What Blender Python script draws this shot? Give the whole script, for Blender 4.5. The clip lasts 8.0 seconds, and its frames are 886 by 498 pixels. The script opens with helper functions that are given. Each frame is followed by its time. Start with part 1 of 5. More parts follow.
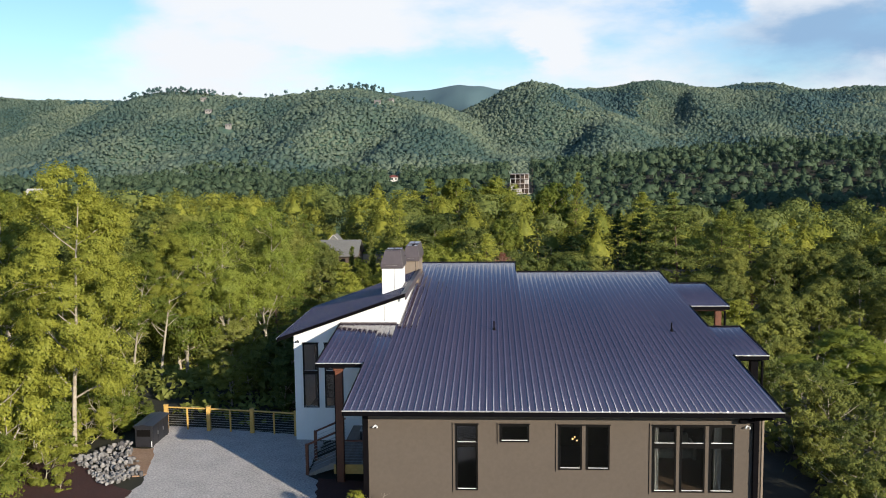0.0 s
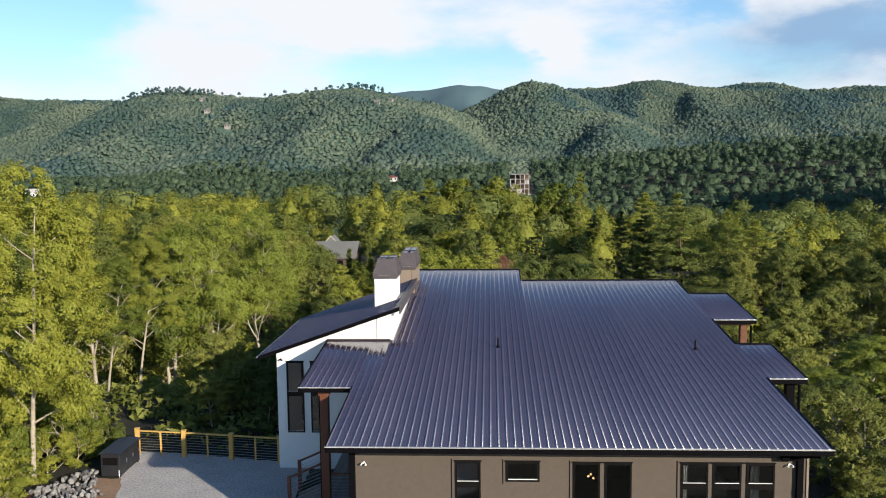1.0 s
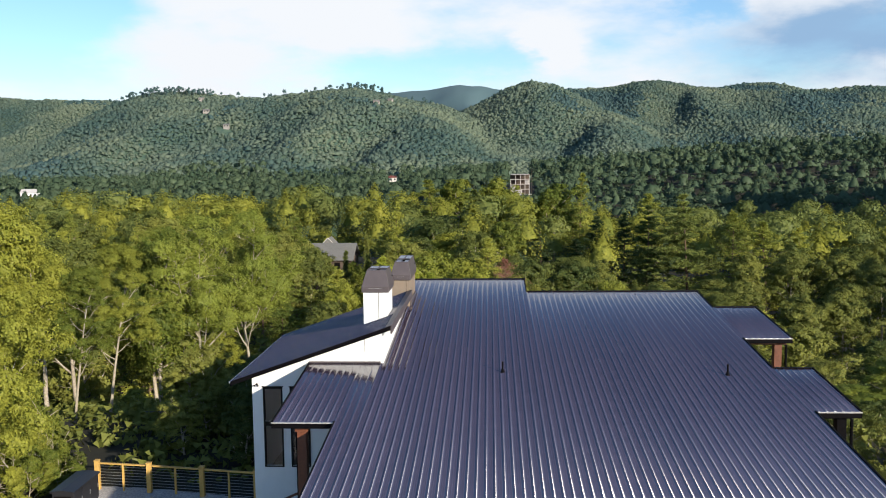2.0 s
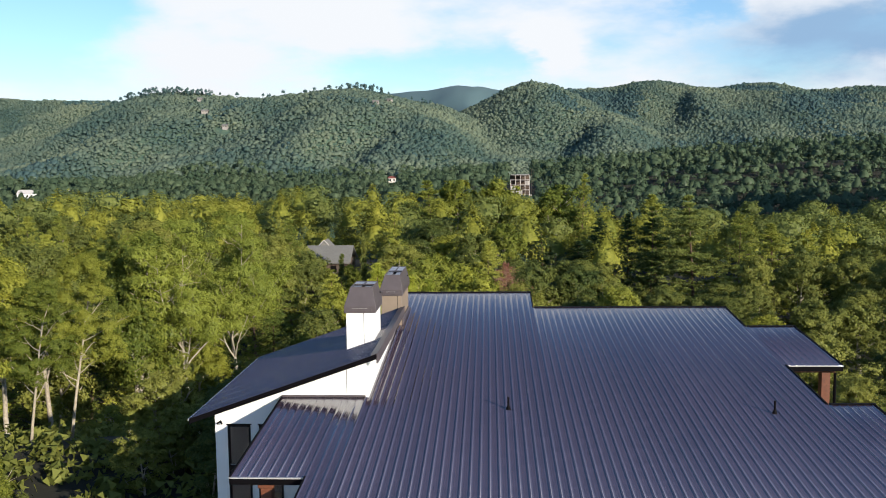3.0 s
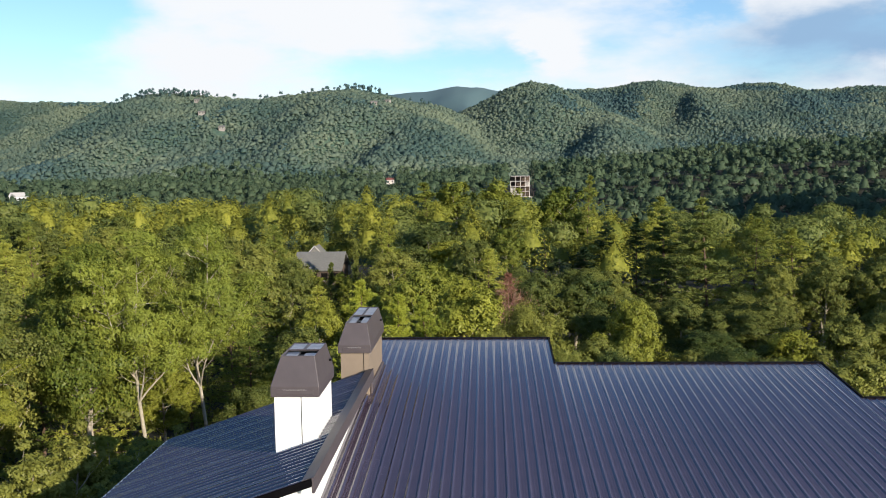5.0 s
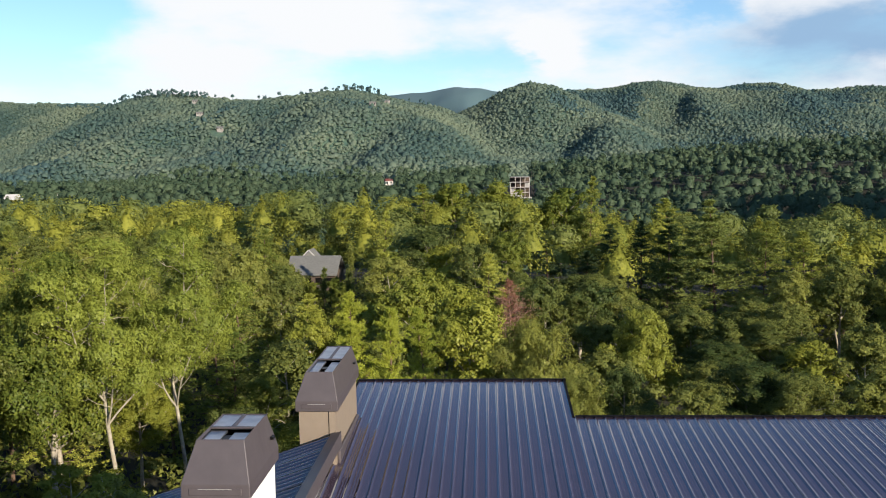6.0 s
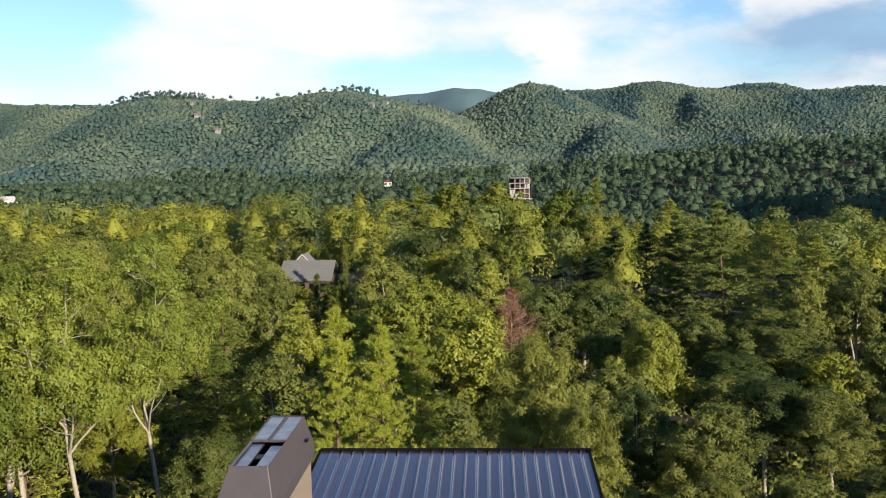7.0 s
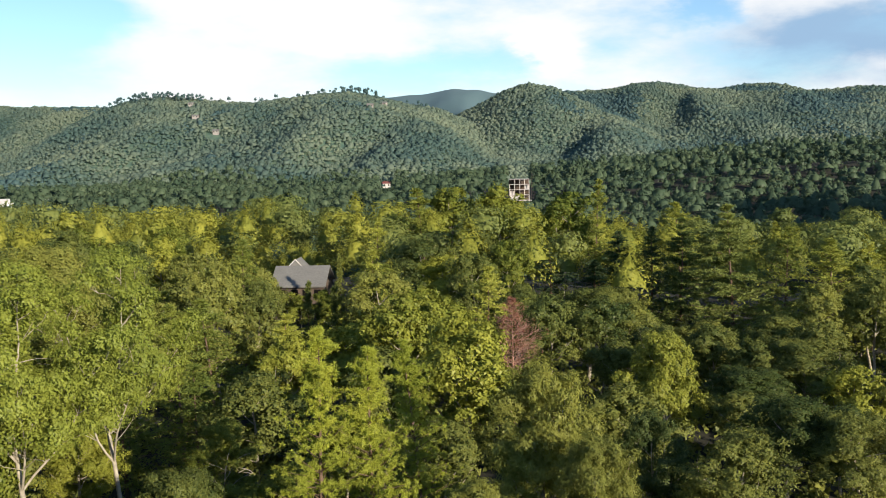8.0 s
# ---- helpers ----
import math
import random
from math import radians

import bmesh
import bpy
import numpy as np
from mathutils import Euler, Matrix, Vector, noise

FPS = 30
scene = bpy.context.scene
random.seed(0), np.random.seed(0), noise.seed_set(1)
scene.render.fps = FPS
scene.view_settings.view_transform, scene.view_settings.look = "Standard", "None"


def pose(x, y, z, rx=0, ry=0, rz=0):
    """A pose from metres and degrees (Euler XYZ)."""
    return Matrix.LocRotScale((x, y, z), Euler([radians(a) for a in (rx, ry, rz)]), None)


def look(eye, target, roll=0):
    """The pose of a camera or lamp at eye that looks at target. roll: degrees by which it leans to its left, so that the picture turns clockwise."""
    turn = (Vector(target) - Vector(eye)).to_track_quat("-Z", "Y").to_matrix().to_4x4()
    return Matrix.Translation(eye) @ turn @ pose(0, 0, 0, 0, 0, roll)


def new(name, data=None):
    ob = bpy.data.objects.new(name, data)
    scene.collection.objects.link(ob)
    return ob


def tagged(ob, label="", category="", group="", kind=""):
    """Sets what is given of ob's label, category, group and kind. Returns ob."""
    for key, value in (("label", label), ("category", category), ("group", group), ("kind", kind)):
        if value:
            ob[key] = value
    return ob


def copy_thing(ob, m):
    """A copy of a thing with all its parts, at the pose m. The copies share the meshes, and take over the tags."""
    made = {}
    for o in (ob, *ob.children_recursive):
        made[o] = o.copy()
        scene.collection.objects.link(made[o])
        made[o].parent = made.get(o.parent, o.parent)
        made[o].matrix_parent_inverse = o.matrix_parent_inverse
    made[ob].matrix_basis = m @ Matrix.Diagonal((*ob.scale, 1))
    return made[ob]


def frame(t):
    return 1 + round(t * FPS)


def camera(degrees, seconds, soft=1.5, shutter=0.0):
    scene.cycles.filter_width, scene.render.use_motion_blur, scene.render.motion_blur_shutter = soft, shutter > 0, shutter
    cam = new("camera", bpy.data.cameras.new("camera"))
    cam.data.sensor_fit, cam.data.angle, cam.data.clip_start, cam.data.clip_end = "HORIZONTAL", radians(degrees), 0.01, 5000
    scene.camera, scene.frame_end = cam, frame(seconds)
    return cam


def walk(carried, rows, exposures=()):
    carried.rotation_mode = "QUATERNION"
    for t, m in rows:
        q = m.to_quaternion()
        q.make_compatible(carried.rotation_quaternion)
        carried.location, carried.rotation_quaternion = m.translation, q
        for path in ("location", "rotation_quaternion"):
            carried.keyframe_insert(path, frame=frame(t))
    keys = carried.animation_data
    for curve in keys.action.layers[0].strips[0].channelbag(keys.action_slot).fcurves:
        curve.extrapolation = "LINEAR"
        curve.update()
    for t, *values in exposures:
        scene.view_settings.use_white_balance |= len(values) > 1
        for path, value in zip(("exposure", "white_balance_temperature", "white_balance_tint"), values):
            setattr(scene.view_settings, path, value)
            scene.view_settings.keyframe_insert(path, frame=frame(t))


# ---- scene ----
cam = camera(52.8, 8.0, soft=1.0)


def flight(x, y, z, yaw, pitch, roll):
    """Pose of the drone camera: heading to the left of +y, pitch and roll in degrees."""
    a, b = radians(yaw), radians(pitch)
    way = Vector((-math.sin(a) * math.cos(b), math.cos(a) * math.cos(b), math.sin(b)))
    eye = Vector((x, y, z))
    return look(eye, eye + 10 * way, roll)


PATH = [
    (0, 4.775, -27.666, 11.274, 3.09, -5.99, -0.63),
    (0.5, 4.700, -25.868, 11.249, 3.08, -5.99, -0.62),
    (1, 4.630, -23.970, 11.221, 3.07, -5.98, -0.62),
    (1.5, 4.565, -21.969, 11.191, 3.07, -5.98, -0.62),
    (2, 4.506, -19.862, 11.161, 3.06, -5.97, -0.62),
    (2.5, 4.451, -17.650, 11.131, 3.05, -5.95, -0.63),
    (3, 4.402, -15.336, 11.101, 3.04, -5.94, -0.65),
    (3.5, 4.358, -12.923, 11.074, 3.03, -5.92, -0.67),
    (4, 4.318, -10.417, 11.049, 3.02, -5.91, -0.70),
    (4.5, 4.284, -7.827, 11.027, 3.01, -5.88, -0.73),
    (5, 4.254, -5.164, 11.010, 3.00, -5.86, -0.77),
    (5.5, 4.228, -2.439, 10.998, 2.98, -5.84, -0.81),
    (6, 4.206, 0.333, 10.992, 2.97, -5.81, -0.86),
    (6.5, 4.189, 3.135, 10.993, 2.96, -5.78, -0.92),
    (7, 4.176, 5.950, 11.002, 2.94, -5.75, -0.98),
    (7.5, 4.167, 8.756, 11.019, 2.93, -5.71, -1.04),
    (8, 4.162, 11.531, 11.046, 2.91, -5.68, -1.12),
]
walk(cam, [(t, flight(*p)) for t, *p in PATH], [(0.0, 0.52, 6250, 10), (4.0, 0.54, 6280, 10), (6.0, 0.57, 6400, 10), (8.0, 0.66, 6550, 10)])

# ---- world, sun, exposure ----
SUN_AZ, SUN_EL = radians(138.6), radians(17.0)


def make_world():
    """Late-afternoon sky: clear blue overhead, a broken veil of bright cloud low in the north."""
    w = bpy.data.worlds.new("sky")
    scene.world = w
    w.use_nodes = True
    nt = w.node_tree
    nt.nodes.clear()
    N, L = nt.nodes.new, nt.links.new

    def calc(op, a, b=None, c=None):
        n = N("ShaderNodeMath")
        n.operation = op
        for k, v in enumerate((a, b, c)):
            if v is None:
                continue
            if isinstance(v, (int, float)):
                n.inputs[k].default_value = v
            else:
                L(v, n.inputs[k])
        return n.outputs[0]

    def span(v, a, b, lo, hi):
        n = N("ShaderNodeMapRange")
        n.interpolation_type = "SMOOTHSTEP"
        for key, val in (("From Min", a), ("From Max", b), ("To Min", lo), ("To Max", hi)):
            n.inputs[key].default_value = val
        L(v, n.inputs[0])
        return n.outputs[0]

    def noise_tex(scale, detail, rough, stretch, shift):
        mp, n = N("ShaderNodeMapping"), N("ShaderNodeTexNoise")
        mp.inputs["Scale"].default_value, mp.inputs["Location"].default_value = stretch, shift
        L(tc.outputs["Generated"], mp.inputs[0])
        L(mp.outputs[0], n.inputs["Vector"])
        n.inputs["Scale"].default_value, n.inputs["Detail"].default_value, n.inputs["Roughness"].default_value = scale, detail, rough
        return n

    out, tc, sep = N("ShaderNodeOutputWorld"), N("ShaderNodeTexCoord"), N("ShaderNodeSeparateXYZ")
    L(tc.outputs["Generated"], sep.inputs[0])
    sky = N("ShaderNodeTexSky")
    sky.sky_type = "NISHITA"
    sky.sun_disc = False
    sky.sun_elevation, sky.sun_rotation = SUN_EL, SUN_AZ
    sky.altitude, sky.air_density, sky.dust_density, sky.ozone_density = 700, 1.1, 0.35, 4.0
    clear, cloud, mix = N("ShaderNodeBackground"), N("ShaderNodeBackground"), N("ShaderNodeMixShader")
    clear.inputs["Strength"].default_value = SKY_STRENGTH
    L(sky.outputs[0], clear.inputs[0])
    # bearing and height as tangents, frayed by noise
    ahead = calc("MAXIMUM", sep.outputs["Y"], 0.12)
    warp = N("ShaderNodeSeparateColor")
    L(noise_tex(9, 5, 0.6, (1, 1, 2.2), (0.3, 0.1, 0.7)).outputs["Color"], warp.inputs[0])
    u = calc("ADD", calc("DIVIDE", sep.outputs["X"], ahead), calc("MULTIPLY", calc("SUBTRACT", warp.outputs[0], 0.5), 0.16))
    v = calc("ADD", calc("DIVIDE", sep.outputs["Z"], ahead), calc("MULTIPLY", calc("SUBTRACT", warp.outputs[1], 0.5), 0.07))

    def bank(cu, cv, su, sv):
        a = calc("DIVIDE", calc("SUBTRACT", u, cu), su)
        c = calc("DIVIDE", calc("SUBTRACT", v, cv), sv)
        r = calc("ADD", calc("MULTIPLY", a, a), calc("MULTIPLY", c, c))
        return calc("EXPONENT", calc("MULTIPLY", r, -1.0))

    veil = noise_tex(5.5, 8, 0.55, (1, 1, 2.8), (0.0, 0.0, 0.0)).outputs[0]
    cover = calc("ADD", calc("MULTIPLY", veil, 1.5), 0.02)
    for gap, weight in CLOUD_GAPS:
        cover = calc("SUBTRACT", cover, calc("MULTIPLY", bank(*gap), weight))
    for puff, weight in CLOUD_PUFFS:
        cover = calc("ADD", cover, calc("MULTIPLY", bank(*puff), weight))
    cover = calc("ADD", cover, span(sep.outputs["Z"], 0.28, 0.42, 0.0, -0.80))
    cover = calc("ADD", cover, span(sep.outputs["Y"], -0.1, 0.25, -0.45, 0.0))
    L(span(cover, 0.34, 0.92, 0.0, 1.0), mix.inputs[0])
    # bright veil with blue-grey bellies
    belly = noise_tex(7, 6, 0.55, (1, 1, 2.4), (1.7, 0.2, 3.1)).outputs[0]
    shade = calc("MULTIPLY", bank(*GREY_BANK), calc("ADD", calc("MULTIPLY", belly, 2.7), -0.15))
    shade = calc("ADD", shade, calc("MULTIPLY", calc("SUBTRACT", 0.50, belly), 0.10))
    tone = N("ShaderNodeMix")
    tone.data_type = "RGBA"
    L(span(shade, 0.0, 0.9, 0.0, 1.0), tone.inputs["Factor"])
    tone.inputs[6].default_value, tone.inputs[7].default_value = (0.98, 0.99, 1.0, 1), (0.34, 0.52, 0.74, 1)
    cloud.inputs["Strength"].default_value = CLOUD_STRENGTH
    L(tone.outputs[2], cloud.inputs[0])
    L(clear.outputs[0], mix.inputs[1])
    L(cloud.outputs[0], mix.inputs[2])
    L(mix.outputs[0], out.inputs[0])


SKY_STRENGTH, CLOUD_STRENGTH = 0.118, 0.66
# bearing, height, half-widths of the breaks and heaps of cloud (tangents), and their weight
CLOUD_GAPS = [((-0.58, 0.16, 0.17, 0.09), 0.62), ((-0.72, 0.30, 0.30, 0.14), 0.8), ((-0.09, 0.100, 0.12, 0.024), 0.42), ((0.24, 0.158, 0.04, 0.018), 0.5), ((0.02, 0.122, 0.02, 0.02), 0.2)]
# fourth puff: unseen band above the view, added to brighten the roof's reflection
CLOUD_PUFFS = [((0.06, 0.108, 0.035, 0.030), 0.45), ((0.325, 0.152, 0.035, 0.025), 0.5), ((-0.30, 0.13, 0.2, 0.05), 0.15), ((0.02, 0.295, 0.60, 0.065), 0.95), ((0.42, 0.108, 0.03, 0.010), 0.3)]
GREY_BANK = (0.41, 0.120, 0.16, 0.046)
make_world()
sun = new("sun", bpy.data.lights.new("sun", "SUN"))
sun.data.energy, sun.data.angle, sun.data.color = 5.0, radians(0.6), (1.0, 0.88, 0.70)
sun_way = Vector((math.sin(SUN_AZ) * math.cos(SUN_EL), math.cos(SUN_AZ) * math.cos(SUN_EL), math.sin(SUN_EL)))
sun.matrix_world = look(sun_way * 100, (0, 0, 0))


# ---- materials ----
def material(name, dark, light, scale=4.0, rough=0.8, bump=0.0, bump_scale=None, metal=0.0, detail=6.0, big=0.35, spec=0.5, vary=0.0, island=0.0):
    """Two-scale mottled surface between two base colours; object or island random shifts the value."""
    m = bpy.data.materials.new(name)
    m.use_nodes = True
    nt = m.node_tree
    N, L = nt.nodes.new, nt.links.new
    b = nt.nodes["Principled BSDF"]
    b.inputs["Roughness"].default_value, b.inputs["Metallic"].default_value = rough, metal
    b.inputs["Specular IOR Level"].default_value = spec
    geo = N("ShaderNodeNewGeometry")
    fine, wide = N("ShaderNodeTexNoise"), N("ShaderNodeTexNoise")
    fine.inputs["Scale"].default_value, fine.inputs["Detail"].default_value = scale, detail
    wide.inputs["Scale"].default_value, wide.inputs["Detail"].default_value = scale * 0.09, 3.0
    L(geo.outputs["Position"], fine.inputs["Vector"])
    L(geo.outputs["Position"], wide.inputs["Vector"])
    mixv = N("ShaderNodeMix")
    mixv.inputs["Factor"].default_value = big
    L(fine.outputs[0], mixv.inputs[2])
    L(wide.outputs[0], mixv.inputs[3])
    last = mixv.outputs[0]
    for amount, socket in ((vary, "object"), (island, "island")):
        if amount:
            src = N("ShaderNodeObjectInfo").outputs["Random"] if socket == "object" else geo.outputs["Random Per Island"]
            mr = N("ShaderNodeMapRange")
            mr.inputs["To Min"].default_value, mr.inputs["To Max"].default_value = -amount, amount
            L(src, mr.inputs[0])
            ad = N("ShaderNodeMath")
            L(last, ad.inputs[0])
            L(mr.outputs[0], ad.inputs[1])
            last = ad.outputs[0]
    ramp = N("ShaderNodeValToRGB")
    ramp.color_ramp.elements[0].position, ramp.color_ramp.elements[1].position = 0.28, 0.72
    ramp.color_ramp.elements[0].color, ramp.color_ramp.elements[1].color = (*dark, 1), (*light, 1)
    L(last, ramp.inputs[0])
    L(ramp.outputs[0], b.inputs["Base Color"])
    if bump:
        bn = N("ShaderNodeBump")
        bn.inputs["Strength"].default_value, bn.inputs["Distance"].default_value = bump, 0.05
        tex = fine
        if bump_scale:
            tex = N("ShaderNodeTexNoise")
            tex.inputs["Scale"].default_value, tex.inputs["Detail"].default_value = bump_scale, 4.0
            L(geo.outputs["Position"], tex.inputs["Vector"])
        L(tex.outputs[0], bn.inputs["Height"])
        L(bn.outputs[0], b.inputs["Normal"])
    return m


def leaf_material(name, dark, light, vary=0.35, island=0.3, through_light=0.24, patch=0.12, spread=(0.05, 0.95)):
    """Foliage: matt leaves that let some light through, varied from tree to tree, leaf to leaf and patch to patch."""
    m = bpy.data.materials.new(name)
    m.use_nodes = True
    nt = m.node_tree
    nt.nodes.clear()
    N, L = nt.nodes.new, nt.links.new
    out, info, geo = N("ShaderNodeOutputMaterial"), N("ShaderNodeObjectInfo"), N("ShaderNodeNewGeometry")
    noi = N("ShaderNodeTexNoise")
    noi.inputs["Scale"].default_value, noi.inputs["Detail"].default_value = patch, 4.0
    L(geo.outputs["Position"], noi.inputs["Vector"])
    last = noi.outputs[0]
    for src, amount in ((info.outputs["Random"], vary), (geo.outputs["Random Per Island"], island)):
        mr, ad = N("ShaderNodeMapRange"), N("ShaderNodeMath")
        mr.inputs["To Min"].default_value, mr.inputs["To Max"].default_value = -amount, amount
        L(src, mr.inputs[0])
        L(last, ad.inputs[0])
        L(mr.outputs[0], ad.inputs[1])
        last = ad.outputs[0]
    ramp = N("ShaderNodeValToRGB")
    ramp.color_ramp.elements[0].position, ramp.color_ramp.elements[1].position = spread
    ramp.color_ramp.elements[0].color, ramp.color_ramp.elements[1].color = (*dark, 1), (*light, 1)
    L(last, ramp.inputs[0])
    dif, tra, glo = N("ShaderNodeBsdfDiffuse"), N("ShaderNodeBsdfTranslucent"), N("ShaderNodeBsdfGlossy")
    glo.inputs["Roughness"].default_value = 0.45
    glo.inputs["Color"].default_value = (0.5, 0.5, 0.5, 1)
    for s in (dif, tra):
        L(ramp.outputs[0], s.inputs["Color"])
    m1, m2 = N("ShaderNodeMixShader"), N("ShaderNodeMixShader")
    m1.inputs[0].default_value, m2.inputs[0].default_value = through_light, 0.02
    L(dif.outputs[0], m1.inputs[1])
    L(tra.outputs[0], m1.inputs[2])
    L(m1.outputs[0], m2.inputs[1])
    L(glo.outputs[0], m2.inputs[2])
    L(m2.outputs[0], out.inputs[0])
    return m


def glass_material():
    m = bpy.data.materials.new("window glass")
    m.use_nodes = True
    b = m.node_tree.nodes["Principled BSDF"]
    b.inputs["Base Color"].default_value = (0.75, 0.8, 0.82, 1)
    b.inputs["Roughness"].default_value = 0.02
    b.inputs["Transmission Weight"].default_value = 1.0
    b.inputs["IOR"].default_value = 1.5
    return m


def glow_material(name, colour, strength):
    m = bpy.data.materials.new(name)
    m.use_nodes = True
    b = m.node_tree.nodes["Principled BSDF"]
    b.inputs["Base Color"].default_value = (*colour, 1)
    b.inputs["Emission Color"].default_value = (*colour, 1)
    b.inputs["Emission Strength"].default_value = strength
    return m


STUCCO = material("taupe stucco", (0.086, 0.068, 0.053), (0.102, 0.081, 0.063), 9, 0.9, 0.25, 60)
WHITE = material("white fibre cement", (0.76, 0.76, 0.75), (0.82, 0.82, 0.81), 3, 0.6, 0.05, 30)
TAN = material("tan chimney panel", (0.20, 0.155, 0.115), (0.23, 0.18, 0.135), 5, 0.75, 0.08, 30)
ROOF = material("dark bronze roofing steel", (0.034, 0.025, 0.040), (0.050, 0.037, 0.057), 2.5, 0.2, 0.006, 40, vary=0.12)
ROOF.node_tree.nodes["Principled BSDF"].inputs["IOR"].default_value = 2.8
TRIM = material("dark bronze trim", (0.0025, 0.0022, 0.003), (0.0055, 0.005, 0.006), 6, 0.55, spec=0.04)
DRIP = material("bare drip edge", (0.5, 0.48, 0.46), (0.62, 0.6, 0.57), 8, 0.4, metal=0.5)
SHROUD = material("brown chimney steel", (0.062, 0.050, 0.054), (0.084, 0.069, 0.073), 3, 0.5, 0.06, 6)
STEEL = material("brushed steel", (0.42, 0.42, 0.42), (0.58, 0.58, 0.57), 12, 0.3, metal=0.9)
STEEL_TOP = material("wavy bright chimney top steel", (0.34, 0.33, 0.34), (0.62, 0.60, 0.60), 4, 0.4, 0.8, 3.0, metal=1.0)
CEDAR = material("stained cedar", (0.085, 0.026, 0.012), (0.16, 0.052, 0.022), 14, 0.55, 0.15, 40)
PINE = material("new yellow timber", (0.46, 0.27, 0.06), (0.60, 0.38, 0.11), 10, 0.65, 0.1, 40)
WEATHERED = material("grey deck boards", (0.20, 0.17, 0.15), (0.30, 0.26, 0.23), 10, 0.8, 0.15, 30, vary=0.15)
FRAME = material("black window frame", (0.004, 0.0035, 0.0035), (0.009, 0.008, 0.0075), 10, 0.4, spec=0.15)
GLASS = glass_material()
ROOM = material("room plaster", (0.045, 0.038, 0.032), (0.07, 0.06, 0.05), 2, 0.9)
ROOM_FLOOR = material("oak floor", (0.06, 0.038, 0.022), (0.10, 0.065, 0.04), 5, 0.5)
CURTAIN = material("pale curtain cloth", (0.22, 0.21, 0.195), (0.30, 0.29, 0.27), 12, 0.9)
BULB = glow_material("lit bulb", (1.0, 0.62, 0.24), 1.0)
WHITE_METAL = material("white lamp metal", (0.75, 0.75, 0.74), (0.85, 0.85, 0.84), 10, 0.4)
GRAVEL = material("grey gravel", (0.235, 0.225, 0.222), (0.70, 0.665, 0.635), 13, 0.95, 0.9, 40, detail=9.0, big=0.22)
MULCH = material("dark red mulch", (0.026, 0.008, 0.006), (0.080, 0.026, 0.020), 16, 0.95, 0.9, 30)
CLAY = material("orange clay", (0.22, 0.13, 0.075), (0.38, 0.25, 0.16), 9, 0.95, 0.5, 25)
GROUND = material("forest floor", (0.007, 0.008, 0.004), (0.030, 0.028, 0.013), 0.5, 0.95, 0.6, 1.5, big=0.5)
def haze_far_ground(m):
    """Far hillsides go from leaf litter to undergrowth green, with blue distance haze in the colour."""
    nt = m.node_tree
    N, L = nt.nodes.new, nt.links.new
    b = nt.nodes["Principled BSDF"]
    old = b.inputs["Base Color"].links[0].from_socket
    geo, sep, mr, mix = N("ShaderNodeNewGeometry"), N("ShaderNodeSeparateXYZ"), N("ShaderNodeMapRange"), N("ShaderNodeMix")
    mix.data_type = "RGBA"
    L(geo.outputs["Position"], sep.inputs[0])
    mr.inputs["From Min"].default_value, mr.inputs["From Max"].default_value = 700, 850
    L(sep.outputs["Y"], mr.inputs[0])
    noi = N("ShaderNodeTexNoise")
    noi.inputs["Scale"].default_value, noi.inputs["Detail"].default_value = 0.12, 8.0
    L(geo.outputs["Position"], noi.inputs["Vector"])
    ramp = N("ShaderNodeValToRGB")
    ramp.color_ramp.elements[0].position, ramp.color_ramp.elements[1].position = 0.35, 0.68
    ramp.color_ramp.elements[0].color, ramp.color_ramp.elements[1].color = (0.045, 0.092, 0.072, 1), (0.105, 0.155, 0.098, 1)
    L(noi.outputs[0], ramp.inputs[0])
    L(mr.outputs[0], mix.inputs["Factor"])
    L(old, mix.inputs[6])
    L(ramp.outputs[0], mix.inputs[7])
    # blue distance haze painted over the highest, farthest ground
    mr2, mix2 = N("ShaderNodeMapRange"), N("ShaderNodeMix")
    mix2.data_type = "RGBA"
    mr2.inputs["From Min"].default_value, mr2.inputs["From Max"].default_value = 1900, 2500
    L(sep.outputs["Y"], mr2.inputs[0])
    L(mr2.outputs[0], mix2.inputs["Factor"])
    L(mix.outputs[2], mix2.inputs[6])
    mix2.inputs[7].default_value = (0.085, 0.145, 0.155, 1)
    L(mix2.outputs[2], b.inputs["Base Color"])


haze_far_ground(GROUND)
STONE = material("riprap stone", (0.095, 0.09, 0.09), (0.29, 0.275, 0.26), 6, 0.9, 0.4, 18, vary=0.28)
CABINET = material("black steel cabinet", (0.014, 0.014, 0.017), (0.026, 0.026, 0.030), 6, 0.38, vary=0.05)
BARK_PALE = material("pale grey bark", (0.20, 0.165, 0.12), (0.50, 0.44, 0.35), 7, 0.9, 0.5, 20)
BARK_WHITE = material("white sycamore bark", (0.20, 0.17, 0.125), (0.46, 0.41, 0.32), 3, 0.9, 0.3, 12)
BARK_DARK = material("brown pine bark", (0.07, 0.045, 0.03), (0.20, 0.13, 0.085), 7, 0.95, 0.6, 20)
DEAD_TWIG = material("dead rust-brown twig", (0.26, 0.14, 0.10), (0.44, 0.26, 0.19), 5, 0.95)
LEAF_SUN = leaf_material("yellow-green broadleaf", (0.099, 0.134, 0.024), (0.333, 0.336, 0.050), island=0.2)
LEAF_OAK = leaf_material("oak green leaf", (0.056, 0.086, 0.026), (0.252, 0.259, 0.056), island=0.2)
LEAF_BRIGHT = leaf_material("bright young pine needle", (0.185, 0.235, 0.034), (0.42, 0.445, 0.06), vary=0.12, island=0.12)
LEAF_FORK = leaf_material("sunlit sycamore leaf", (0.115, 0.160, 0.030), (0.300, 0.330, 0.054), vary=0.1, island=0.16)
